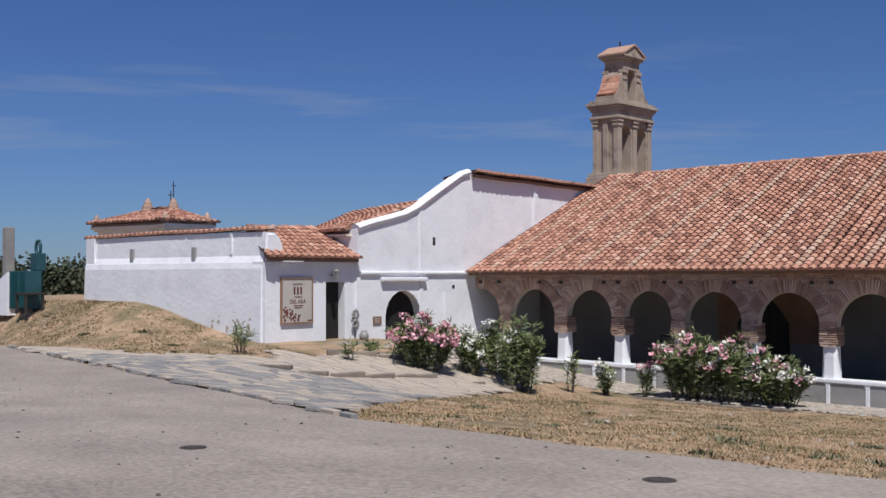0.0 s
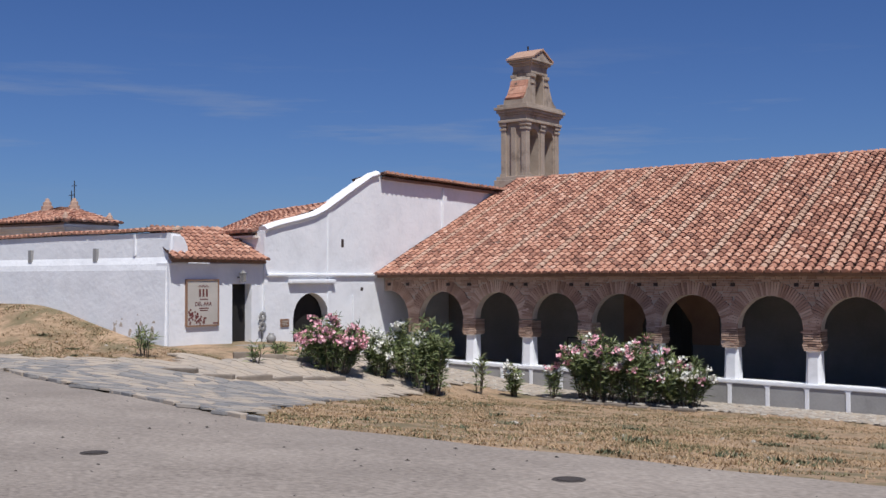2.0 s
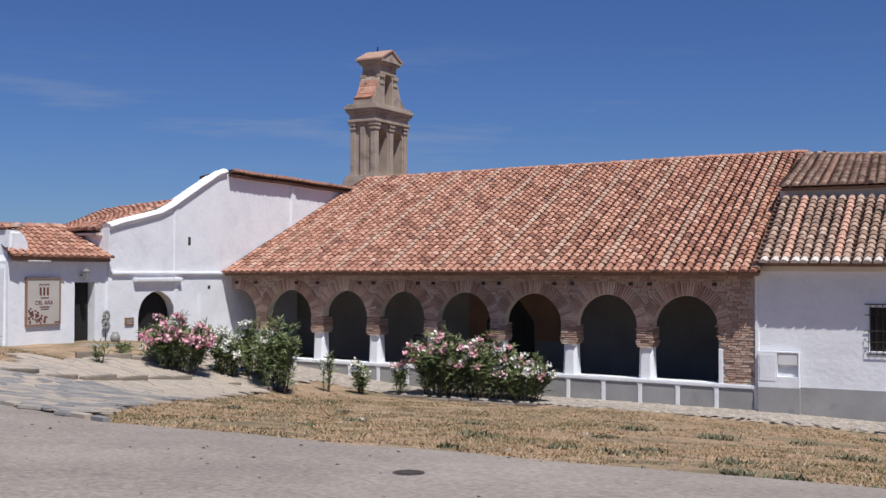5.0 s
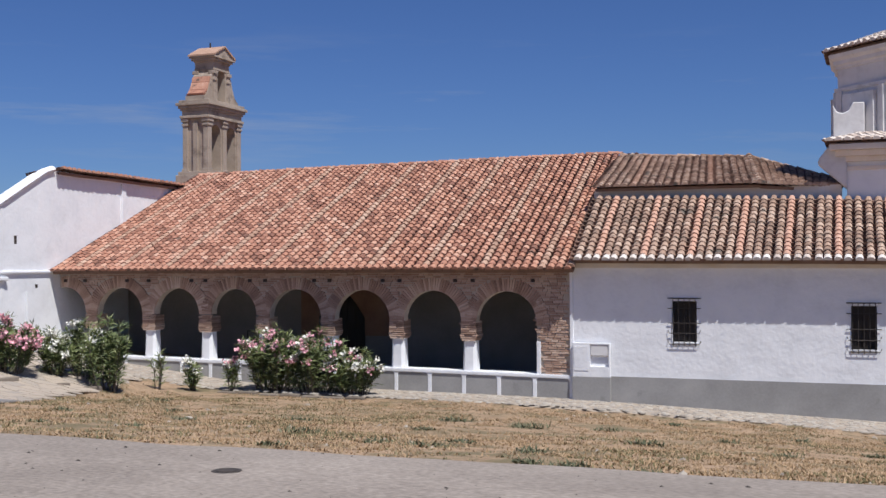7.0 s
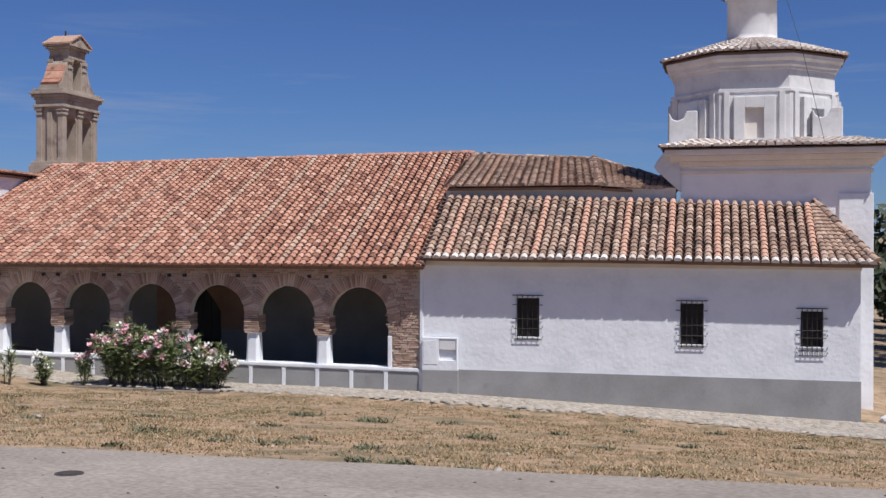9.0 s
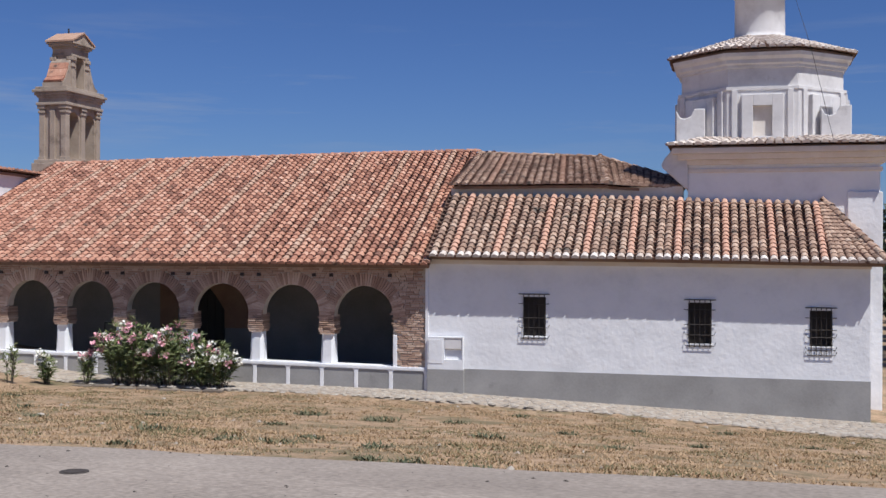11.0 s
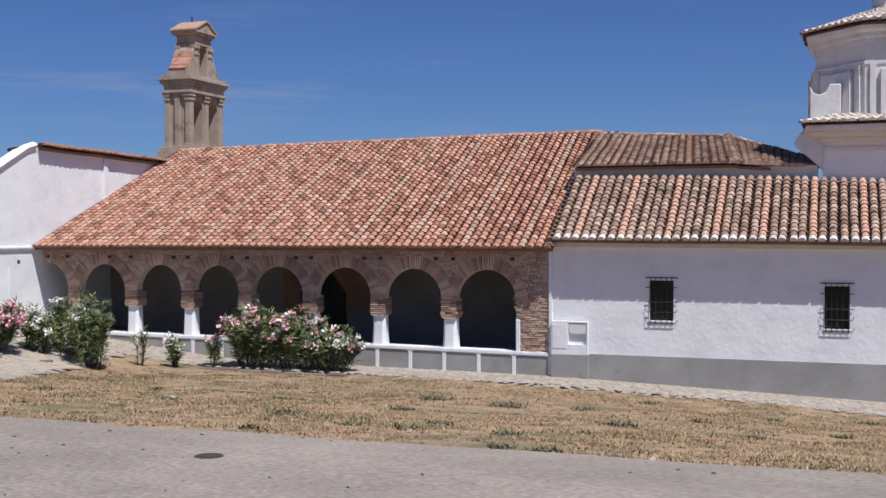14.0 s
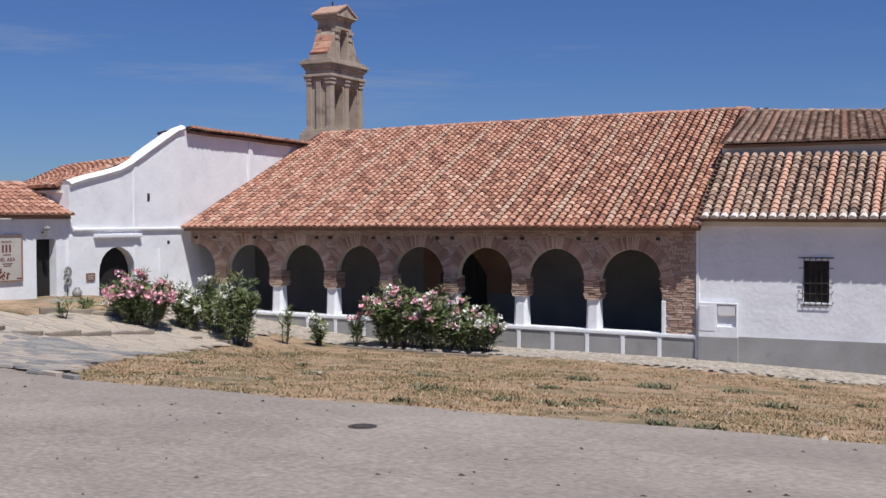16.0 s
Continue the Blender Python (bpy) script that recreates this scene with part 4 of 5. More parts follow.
for a, b, c, d in ((PY0 - 0.03, PY1 + 0.03, PZ0 - 0.03, PZ0), (PY0 - 0.03, PY1 + 0.03, PZ1, PZ1 + 0.03), (PY0 - 0.03, PY0, PZ0, PZ1), (PY1, PY1 + 0.03, PZ0, PZ1)):
    box(bm, FX, FX + 0.06, a, b, c, d)
part("frame", bm, BROWN, poster, "thin brown frame")
part("panel", box(bmesh.new(), FX + 0.01, FX + 0.04, PY0, PY1, PZ0, PZ1), PAPER, poster)
bm = bmesh.new()
for k in range(3):
    y = -6.77 + k * 0.105
    box(bm, FX + 0.041, FX + 0.044, y, y + 0.055, 2.58, 2.76)
    cy, cz = y + 0.0275, 2.80
    for a in range(6):
        t0, t1 = a * math.pi / 6, (a + 1) * math.pi / 6
        prism(bm, [(cy + r * math.cos(t), cz + r * math.sin(t)) for r, t in ((0.03, t0), (0.048, t0), (0.048, t1), (0.03, t1))], "x", FX + 0.041, FX + 0.044)
part("emblem", bm, INK, poster, "dark red emblem of three small arches")
bm = bmesh.new()
for k, (w, z) in enumerate(((0.24, 2.51), (0.30, 2.30), (0.24, 2.25))):
    box(bm, FX + 0.041, FX + 0.044, -6.62 - w / 2, -6.62 + w / 2, z, z + 0.022)
rr = random.Random(8)
for k in range(60):
    y, z = PY0 + 0.03 + rr.random() * 0.52, 1.93 + rr.random() * 0.34
    if (z - 1.93) < 0.36 - 0.45 * (y - PY0 - 0.03):
        box(bm, FX + 0.041, FX + 0.043 + 0.001 * rr.random(), y, y + 0.05, z, z + 0.04)
box(bm, FX + 0.041, FX + 0.044, -6.34, -6.17, 1.94, 1.97)
part("printed_marks", bm, INK, poster)["kind"] = "stuff"


def lettering(text, size, place, parent):
    cu = bpy.data.curves.new("lettering", "FONT")
    cu.body, cu.size, cu.align_x = text, size, "CENTER"
    cu.extrude = 0.002
    tmp = bpy.data.objects.new("lettering", cu)
    scene.collection.objects.link(tmp)
    me = bpy.data.meshes.new_from_object(tmp.evaluated_get(bpy.context.evaluated_depsgraph_get()))
    bpy.data.objects.remove(tmp)
    me.materials.clear()
    me.materials.append(INK)
    o = part("lettering", me, None, parent, "dark red printed words")
    o.matrix_local = Matrix.Translation(place) @ Euler((radians(90), 0, radians(90))).to_matrix().to_4x4()


lettering("DEL ARA", 0.13, (FX + 0.045, -6.64, 2.37), poster)

# ---- long yard wall with tiled coping ----
yard = tagged(new("wall_yard"), "long white wall with tile coping, slots and peeling foot", "wall", kind="structure")
LX0, LX1 = -22.3, XW - 0.10
bm = bmesh.new()
prism(bm, [(GATE_Y - 0.10, 0.6), (GATE_Y - 0.04, 3.2), (GATE_Y - 0.01, 3.34), (GATE_Y + 0.06, 3.5), (GATE_Y + 0.08, 4.06), (GATE_Y + 0.36, 4.04), (GATE_Y + 0.50, 3.94), (GATE_Y + 0.60, 3.76), (GATE_Y + 0.62, 3.5), (GATE_Y + 0.62, 0.6)], "x", LX0, LX1)
bmesh.ops.bevel(bm, geom=[e for e in bm.edges if abs(e.verts[0].co.x - e.verts[1].co.x) < 1e-4 and abs(e.verts[0].co.x - LX1) < 1e-3], offset=0.06, segments=3, affect="EDGES")
box(bm, LX0, LX0 + 0.4, GATE_Y, 2.0, 0.6, 4.06)
part("plaster", bm, WHITE, yard)
bm = bmesh.new()
for x in (-20.13, -17.45):
    box(bm, x - 0.07, x + 0.07, GATE_Y + 0.0, GATE_Y + 0.085, 3.42, 3.74)
part("slot", bm, GREYBAND, yard, "narrow ventilation slots")
bm = bmesh.new()
box(bm, -16.03, -15.97, GATE_Y + 0.03, GATE_Y + 0.085, 3.55, 4.05)
part("drain_pipe", bm, WHITE, yard)
roof("yard_wall", ((LX0 - 0.12, GATE_Y + 0.03, 4.03), (LX1 - 0.1, GATE_Y + 0.03, 4.07), (LX1 - 0.1, GATE_Y + 0.42, 4.13), (LX0 - 0.12, GATE_Y + 0.42, 4.09)), yard, TILE_OLD, "", seed=81, singles=40, eave_material=TILE)
bm = bmesh.new()
rr = random.Random(2)
for k in range(26):
    x = LX1 - 1.9 + 1.6 * rr.random() ** 1.6
    z = 1.45 + 0.7 * rr.random()
    r = 0.03 + 0.05 * rr.random()
    prism(bm, [(x + r * math.cos(a) * (0.6 + 0.6 * rr.random()), z + 1.6 * r * math.sin(a) * (0.6 + 0.6 * rr.random())) for a in (0, 0.9, 1.9, 2.8, 3.8, 4.7, 5.6)], "y", GATE_Y - 0.085 + (z - 1.4) * 0.03, GATE_Y - 0.02)
part("peeled_patches", bm, LIMEM, yard, "bare patches where the limewash has peeled")

# little pavilion behind the wall
pav = tagged(new("pavilion"), "small brick pavilion with pyramid tile roof and finials", "pavilion", kind="structure")
QX0, QX1, QY0, QY1 = -27.3, -23.7, -4.0, -2.5
bm = bmesh.new()
box(bm, QX0, QX1, QY0, QY1, 1.5, 4.48)
part("walls", bm, WHITE, pav)
bm = bmesh.new()
for d, z0, z1 in ((0.08, 4.40, 4.48), (0.16, 4.48, 4.56), (0.24, 4.56, 4.66)):
    box(bm, QX0 - d, QX1 + d, QY0 - d, QY1 + d, z0, z1, 0.01)
part("cornice", bm, CREAM, pav, "stepped plastered cornice")
pk = ((QX0 + QX1) / 2 + 1.15, (QY0 + QY1) / 2, 5.12)
pk0 = (pk[0] - 1.4, pk[1], 5.12)
e = 0.32
roof("pav_s", ((QX0 - e, QY0 - e, 4.70), (QX1 + e, QY0 - e, 4.70), pk, pk0), pav, TILE, "", seed=91)
roof("pav_e", ((QX1 + e, QY0 - e, 4.70), (QX1 + e, QY1 + e, 4.70), pk, pk), pav, TILE, "", seed=92)
roof("pav_w", ((QX0 - e, QY1 + e, 4.70), (QX0 - e, QY0 - e, 4.70), pk0, pk0), pav, TILE, "", seed=93)
roof("pav_n", ((QX1 + e, QY1 + e, 4.70), (QX0 - e, QY1 + e, 4.70), pk0, pk), pav, TILE, "", seed=94)
for x, y, z, s in ((QX0 - 0.1, QY0 - 0.1, 4.72, 0.55), (QX1 + 0.1, QY0 - 0.1, 4.72, 0.5), (pk[0], pk[1], 5.06, 0.75), (pk0[0], pk0[1], 5.08, 0.8), (QX0 + 1.75, QY1, 4.9, 0.8), (QX1 + 0.1, QY1, 4.72, 0.55)):
    bm = bmesh.new()
    lathe(bm, [(0.27 * s, z - 0.08), (0.27 * s, z + 0.13 * s), (0.23 * s, z + 0.15 * s), (0.23 * s, z + 0.29 * s), (0.17 * s, z + 0.31 * s), (0.16 * s, z + 0.45 * s), (0.10 * s, z + 0.48 * s), (0.07 * s, z + 0.58 * s), (0.01, z + 0.61 * s)], x, y, 9)
    part("finial", bm, BRICK, pav, "weathered brick finial")
for x, y, z in ((pk[0], pk[1], 5.5), (QX0 + 1.75, QY1, 5.3)):
    bm = bmesh.new()
    tube(bm, [(x, y, z), (x, y, z + 0.55)], 0.015)
    tube(bm, [(x - 0.12, y, z + 0.4), (x + 0.12, y, z + 0.4)], 0.012)
    part("iron_cross", bm, IRON, pav)

# ---- bell gable ----
tower = tagged(new("bell_gable"), "weathered stone bell gable with three arched openings", "bell tower", kind="structure")
TX0, TX1, TY0, TY1 = -16.0, -14.85, 7.95, 10.25
TYM = (TY0 + TY1) / 2


def pierced(bm, y0, y1, z0, z1, x0, x1, holes):
    """A wall across y, pierced by round-headed openings (middle, half width, foot, springing)."""
    cuts = {y0, y1}
    for c, r, f, s in holes:
        cuts |= {c + r * math.cos(math.pi * k / 8) for k in range(9)}
    cuts = sorted(cuts)
    for a, b in zip(cuts, cuts[1:]):
        m = (a + b) / 2
        inside = [h for h in holes if abs(m - h[0]) < h[1]]
        if not inside:
            prism(bm, [(a, z0), (b, z0), (b, z1), (a, z1)], "x", x0, x1)
        else:
            c, r, f, s = inside[0]
            def at(y):
                return s + math.sqrt(max(0, r * r - (y - c) ** 2))
            prism(bm, [(a, at(a)), (b, at(b)), (b, z1), (a, z1)], "x", x0, x1)
            if f > z0 + 1e-3:
                prism(bm, [(a, z0), (b, z0), (b, f), (a, f)], "x", x0, x1)


bm = bmesh.new()
box(bm, TX0 - 0.12, TX1 + 0.12, TY0 - 0.12, TY1 + 0.12, 5.0, 6.38, 0.02)
box(bm, TX0 - 0.06, TX1 + 0.06, TY0 - 0.06, TY1 + 0.06, 6.38, 6.50, 0.02)
part("plinth", bm, STONE, tower)
bm = bmesh.new()
pierced(bm, TY0 + 0.12, TY1 - 0.12, 6.50, 8.75, TX0 + 0.12, TX1 - 0.12, [(TYM - 0.50, 0.31, 6.56, 7.86), (TYM + 0.50, 0.31, 6.56, 7.86)])
part("bell_stage", bm, STONE, tower, "lower stage with two arched bell openings")
for x in (TX0 + 0.06, TX1 - 0.26):
    for y in (TY0 + 0.06, TYM - 0.12, TY1 - 0.30):
        bm = bmesh.new()
        box(bm, x, x + 0.20, y, y + 0.24, 6.50, 8.28, 0.012)
        box(bm, x - 0.03, x + 0.23, y - 0.03, y + 0.27, 6.50, 6.60, 0.015)
        box(bm, x - 0.03, x + 0.23, y - 0.03, y + 0.27, 8.10, 8.18, 0.012)
        box(bm, x - 0.05, x + 0.25, y - 0.05, y + 0.29, 8.24, 8.36, 0.015)
        part("pilaster", bm, STONE, tower)
bm = bmesh.new()
box(bm, TX0 + 0.48, TX1 - 0.48, TY0 + 0.04, TY0 + 0.2, 6.50, 8.2, 0.01)
part("side_panel", bm, STONE, tower)
bm = bmesh.new()
for d, z0, z1 in ((0.02, 8.36, 8.46), (-0.04, 8.46, 8.62), (0.0, 8.62, 8.70), (0.06, 8.70, 8.80), (0.12, 8.80, 8.90), (0.04, 8.90, 9.0)):
    box(bm, TX0 - d, TX1 + d, TY0 - d, TY1 + d, z0, z1, 0.018)
part("cornice", bm, STONE, tower, "heavy moulded cornice")
UY0, UY1, UX0, UX1 = TYM - 0.52, TYM + 0.52, TX0 + 0.2, TX1 - 0.2
bm = bmesh.new()
pierced(bm, UY0, UY1, 9.0, 10.45, UX0, UX1, [(TYM, 0.25, 9.05, 9.92)])
part("top_stage", bm, STONE, tower, "upper stage with a single bell opening")
for s in (-1, 1):
    bm = bmesh.new()
    ye = TYM + s * 0.52
    prof = [(ye, 9.0), (ye + s * 0.60, 9.0), (ye + s * 0.60, 9.14), (ye + s * 0.50, 9.17), (ye + s * 0.36, 9.32), (ye + s * 0.22, 9.60), (ye + s * 0.10, 9.92), (ye, 10.05)]
    prism(bm, prof, "x", UX0, UX1)
    part("scroll", bm, STONE, tower, "curved scroll flanking the upper stage")
    if s < 0:
        bm = bmesh.new()
        cur = [(ye - 0.58, 9.16), (ye - 0.50, 9.19), (ye - 0.36, 9.34), (ye - 0.22, 9.62), (ye - 0.14, 9.84)]
        for a, b in zip(cur, cur[1:]):
            prism(bm, [a, b, (b[0] - 0.05, b[1] + 0.03), (a[0] - 0.03, a[1] + 0.05)], "x", UX0 + 0.02, UX1 - 0.02)
        part("scroll_tiles", bm, TILE, tower, "orange brick skin on the scroll")
for x in (UX0 - 0.03, UX1 - 0.13):
    for y in (UY0 - 0.03, UY1 - 0.17):
        bm = bmesh.new()
        box(bm, x, x + 0.16, y, y + 0.20, 9.0, 10.0, 0.01)
        box(bm, x - 0.03, x + 0.19, y - 0.03, y + 0.23, 9.75, 9.82, 0.01)
        box(bm, x - 0.04, x + 0.2, y - 0.04, y + 0.24, 9.98, 10.10, 0.012)
        part("pilaster", bm, STONE, tower)
bm = bmesh.new()
for d, z0, z1 in ((0.02, 10.12, 10.20), (0.03, 10.40, 10.46), (0.10, 10.46, 10.54), (0.16, 10.54, 10.60)):
    box(bm, UX0 - d, UX1 + d, UY0 - d, UY1 + d, z0, z1, 0.012)
prism(bm, [(UY0 - 0.16, 10.60), (UY1 + 0.16, 10.60), (TYM, 10.96)], "x", UX0 - 0.12, UX1 + 0.12)
part("pediment", bm, STONE, tower)
for sgn in (-1, 1):
    bm = bmesh.new()
    ye = UY0 - 0.2 if sgn < 0 else UY1 + 0.2
    prism(bm, [(ye, 10.60), (TYM, 10.97), (TYM, 11.02), (ye, 10.66)], "x", UX0 - 0.17, UX1 + 0.17)
    part("cap_slab", bm, TILE_DUSTY, tower, "thin dusty tile slab on the pediment")
bm = bmesh.new()
tube(bm, [(TX0 + 0.5, TYM, 10.98), (TX0 + 0.5, TYM, 11.18)], 0.03)
part("top_stub", bm, IRON, tower)


# ---- paving ----
flags = tagged(new("paving"), "irregular grey slate flagstones between road and gate", "paving", kind="structure")


def on_flags(x, y):
    e = road_edge(x)
    if not (e + 0.05 < y < -2.0 and -20.5 < x < -3.2):
        return False
    # bare apron before the gatehouse door
    if x < -12.3 and y > -8.3:
        return False
    # earth slope by the church on one side, mound on the other
    right = -4.9 - (y + 14.6) * 0.65 if y < -10.4 else -7.65 - (y + 10.4) * 0.32
    left = -20.5 if y < -10.9 else -15.0 + (y + 10.9) * 1.7 if y < -9.3 else max(-14.4, -12.3 - (y + 9.3) * 1.3)
    return left + 0.15 * noise.noise((y * 2, 1, 1)) < x < right + 0.2 * noise.noise((y * 2, 5, 1))


fxs, fys = list(np.arange(-21, -3, 0.2)), list(np.arange(-15.5, -1.9, 0.2))
part("bed", sheet("bed", fxs, fys, lambda x, y: height(x, y) + 0.044, FLAGBED, on_flags), None, flags, "sandy mortar bed")
rng = random.Random(14)
step = 0.36
cells = {}


def corner(i, j):
    if (i, j) not in cells:
        cells[i, j] = (-21 + i * step + rng.uniform(-0.12, 0.12) + (0.18 if j % 2 else 0), -15.6 + j * step * 0.8 + rng.uniform(-0.085, 0.085))
    return cells[i, j]


joined_v, joined_f, count = [], [], 0
slabs = []
for j in range(49):
    for i in range(52):
        q = [corner(i, j), corner(i + 1, j), corner(i + 1, j + 1), corner(i, j + 1)]
        c = (sum(p[0] for p in q) / 4, sum(p[1] for p in q) / 4)
        if on_flags(*c):
            slabs.append((c[1] - 0.3 * c[0], q, c))
slabs.sort(key=lambda s: s[0])
for _, q, c in slabs:
    ring = []
    for k in range(4):
        a, b = q[k], q[(k + 1) % 4]
        for t in (0.12, 0.88):
            ring.append((a[0] + (b[0] - a[0]) * t, a[1] + (b[1] - a[1]) * t))
    ring = [(c[0] + (x - c[0]) * 0.94, c[1] + (y - c[1]) * 0.92) for x, y in ring]
    lift = rng.uniform(0.05, 0.058)
    top = [(x, y, height(x, y) + lift) for x, y in ring]
    rim = [(c[0] + (x - c[0]) * 1.03, c[1] + (y - c[1]) * 1.03, height(x, y) + 0.02) for x, y in ring]
    fs = [tuple(range(8))] + [(k + 8, (k + 1) % 8 + 8, (k + 1) % 8, k) for k in range(8)]
    if count < 280:
        part("flagstone", mesh_of("flagstone", top + rim, fs, FLAG), None, flags)
        count += 1
    else:
        k0 = len(joined_v)
        joined_v += top + rim
        joined_f += [tuple(k + k0 for k in f) for f in fs]
if joined_f:
    o = part("flagstones", mesh_of("flagstones", joined_v, joined_f, FLAG), None, flags)
    o["kind"] = "stuff"

# pale cobbled strip along the church
strip = tagged(new("pavement"), "pale cobbled strip along the foot of the church", "pavement", kind="structure")


def strip_y(x):
    return -1.55 - 0.9 * smooth(4, 10, x) - 0.25 * smooth(-4, -12, x)


def strip_z(x, y):
    return max(height(x, y), base(x)) + 0.03


sx = list(np.arange(-14.2, 11.6, 0.4))
vs, fs = [], []
for x in sx:
    for k in range(6):
        y = strip_y(x) * (1 - k / 5) - 0.0
        vs.append((x, y + 0.09 * noise.noise((x * 1.3, 4, 0)) * (k == 0), strip_z(x, y) - (0.09 if k == 0 else 0)))
for i in range(len(sx) - 1):
    for k in range(5):
        fs.append((i * 6 + k, (i + 1) * 6 + k, (i + 1) * 6 + k + 1, i * 6 + k + 1))
part("bed", mesh_of("bed", vs, fs, FLAGBED, True), None, strip)
cv, cf = [], []
x = -14.0
while x < 11.4:
    y = strip_y(x) + 0.06
    while y < -0.1:
        w, d = rng.uniform(0.055, 0.11), rng.uniform(0.045, 0.08)
        cx, cy = x + rng.uniform(-0.10, 0.10), y + rng.uniform(-0.05, 0.05)
        zt = strip_z(cx, cy)
        k0 = len(cv)
        for r, zz in ((1.0, -0.005), (0.72, 0.014)):
            for k in range(6):
                a = k * math.pi / 3 + rng.uniform(-0.2, 0.2)
                cv.append((cx + w * r * math.cos(a), cy + d * r * math.sin(a), zt + zz))
        cf.append(tuple(k0 + 6 + k for k in range(6)))
        cf += [(k0 + k, k0 + (k + 1) % 6, k0 + 6 + (k + 1) % 6, k0 + 6 + k) for k in range(6)]
        y += 0.15
    x += 0.20
o = part("cobbles", mesh_of("cobbles", cv, cf, COBBLE), None, strip)
o["kind"] = "stuff"

# dark slate edging between road and paving
edging = tagged(new("kerb"), "line of thin dark slate edging stones by the road", "kerb", kind="structure")
x = -20.0
while x < -4.0:
    w = rng.uniform(0.25, 0.55)
    if rng.random() < 0.75:
        bm = bmesh.new()
        box(bm, -w / 2, w / 2, -0.05, 0.05, -0.1, 0.045, 0.012)
        o = part("edging_stone", bm, FLAG, edging)
        y = road_edge(x) + 0.02
        o.matrix_local = Matrix.Translation((x, y, height(x, y) + 0.02)) @ Matrix.Rotation(math.atan(-0.26) + rng.uniform(-0.05, 0.05), 4, "Z")
    x += w + rng.uniform(0.02, 0.1)

# low planter kerbs in the paving
for pts, hgt in (([(-11.7, -10.3), (-10.3, -9.7)], 0.05), ([(-10.3, -9.6), (-10.2, -8.0)], 0.09), ([(-10.3, -7.9), (-10.2, -6.7)], 0.06), ([(-10.0, -6.3), (-9.2, -5.2)], 0.03), ([(-12.6, -7.6), (-11.6, -6.2)], 0.09), ([(-8.3, -1.95), (-4.4, -1.75)], 0.0)):
    k = tagged(new("planter_edge"), "low weathered stone edging around a planting bed", "kerb", "planter edges")
    (x0, y0), (x1, y1) = pts
    n = max(1, int(math.hypot(x1 - x0, y1 - y0) / 0.55))
    for i in range(n):
        a, b = i / n, (i + 1) / n - 0.02
        mx, my = x0 + (x1 - x0) * (a + b) / 2, y0 + (y1 - y0) * (a + b) / 2
        ln = math.hypot(x1 - x0, y1 - y0) * (b - a)
        bm = bmesh.new()
        box(bm, -ln / 2, ln / 2, -0.09, 0.09, -0.15, hgt + rng.uniform(-0.02, 0.02), 0.02)
        o = part("stone", bm, KERBSTONE, k)
        o.matrix_local = Matrix.Translation((mx, my, height(mx, my) + 0.03)) @ Matrix.Rotation(math.atan2(y1 - y0, x1 - x0), 4, "Z")

# loose white stones in the grass
for x, y, r in ((-3.82, -10.0, 0.06), (-4.6, -4.4, 0.05)):
    st = tagged(new("pale_stone"), "pale rounded stone lying in the dry grass", "stone", "pale stones")
    bm = bmesh.new()
    bmesh.ops.create_icosphere(bm, subdivisions=2, radius=r, matrix=Matrix.Translation((x, y, height(x, y) + r * 0.25)) @ Matrix.Diagonal((1.3, 0.9, 0.55, 1)))
    for v in bm.verts:
        v.co += v.normal * r * 0.2 * noise.noise(v.co * 9)
    part("block", bm, COBBLE, st)

# valve covers in the road
for x, y, r in ((-3.22, -18.13, 0.10), (0.98, -16.62, 0.11)):
    c = tagged(new("valve_cover"), "small round rusty iron cover set in the asphalt", "manhole cover", "valve covers")
    z = height(x, y) + 0.008
    part("rim", lathe(bmesh.new(), [(r + 0.03, z), (r + 0.03, z + 0.012), (r, z + 0.013)], x, y, 20), COVER, c)
    bm = lathe(bmesh.new(), [(r - 0.01, z), (r - 0.01, z + 0.018)], x, y, 20)
    part("lid", bm, COVER, c)

# loose grit, twigs and dark crumbs on the road
gv, gf = [], []
rng = random.Random(31)
for k in range(700):
    x, y = rng.uniform(-12, 12), rng.uniform(-23, -14.6)
    if y > road_edge(x) - 0.1:
        continue
    s = rng.choice((0.006, 0.009, 0.012, 0.006, 0.02)) * rng.uniform(0.7, 1.2)
    z = height(x, y) + 0.012
    k0 = len(gv)
    for a in range(5):
        t = a * 2 * math.pi / 5
        gv.append((x + s * 1.6 * math.cos(t) * rng.uniform(0.6, 1.2), y + s * math.sin(t) * rng.uniform(0.6, 1.2), z))
    gv.append((x, y, z + s * 0.7))
    gf += [(k0 + a, k0 + (a + 1) % 5, k0 + 5) for a in range(5)]
tagged(part("road_grit", mesh_of("road_grit", gv, gf, COVER)), "scattered dark grit and crumbs on the road", "grit", kind="stuff")

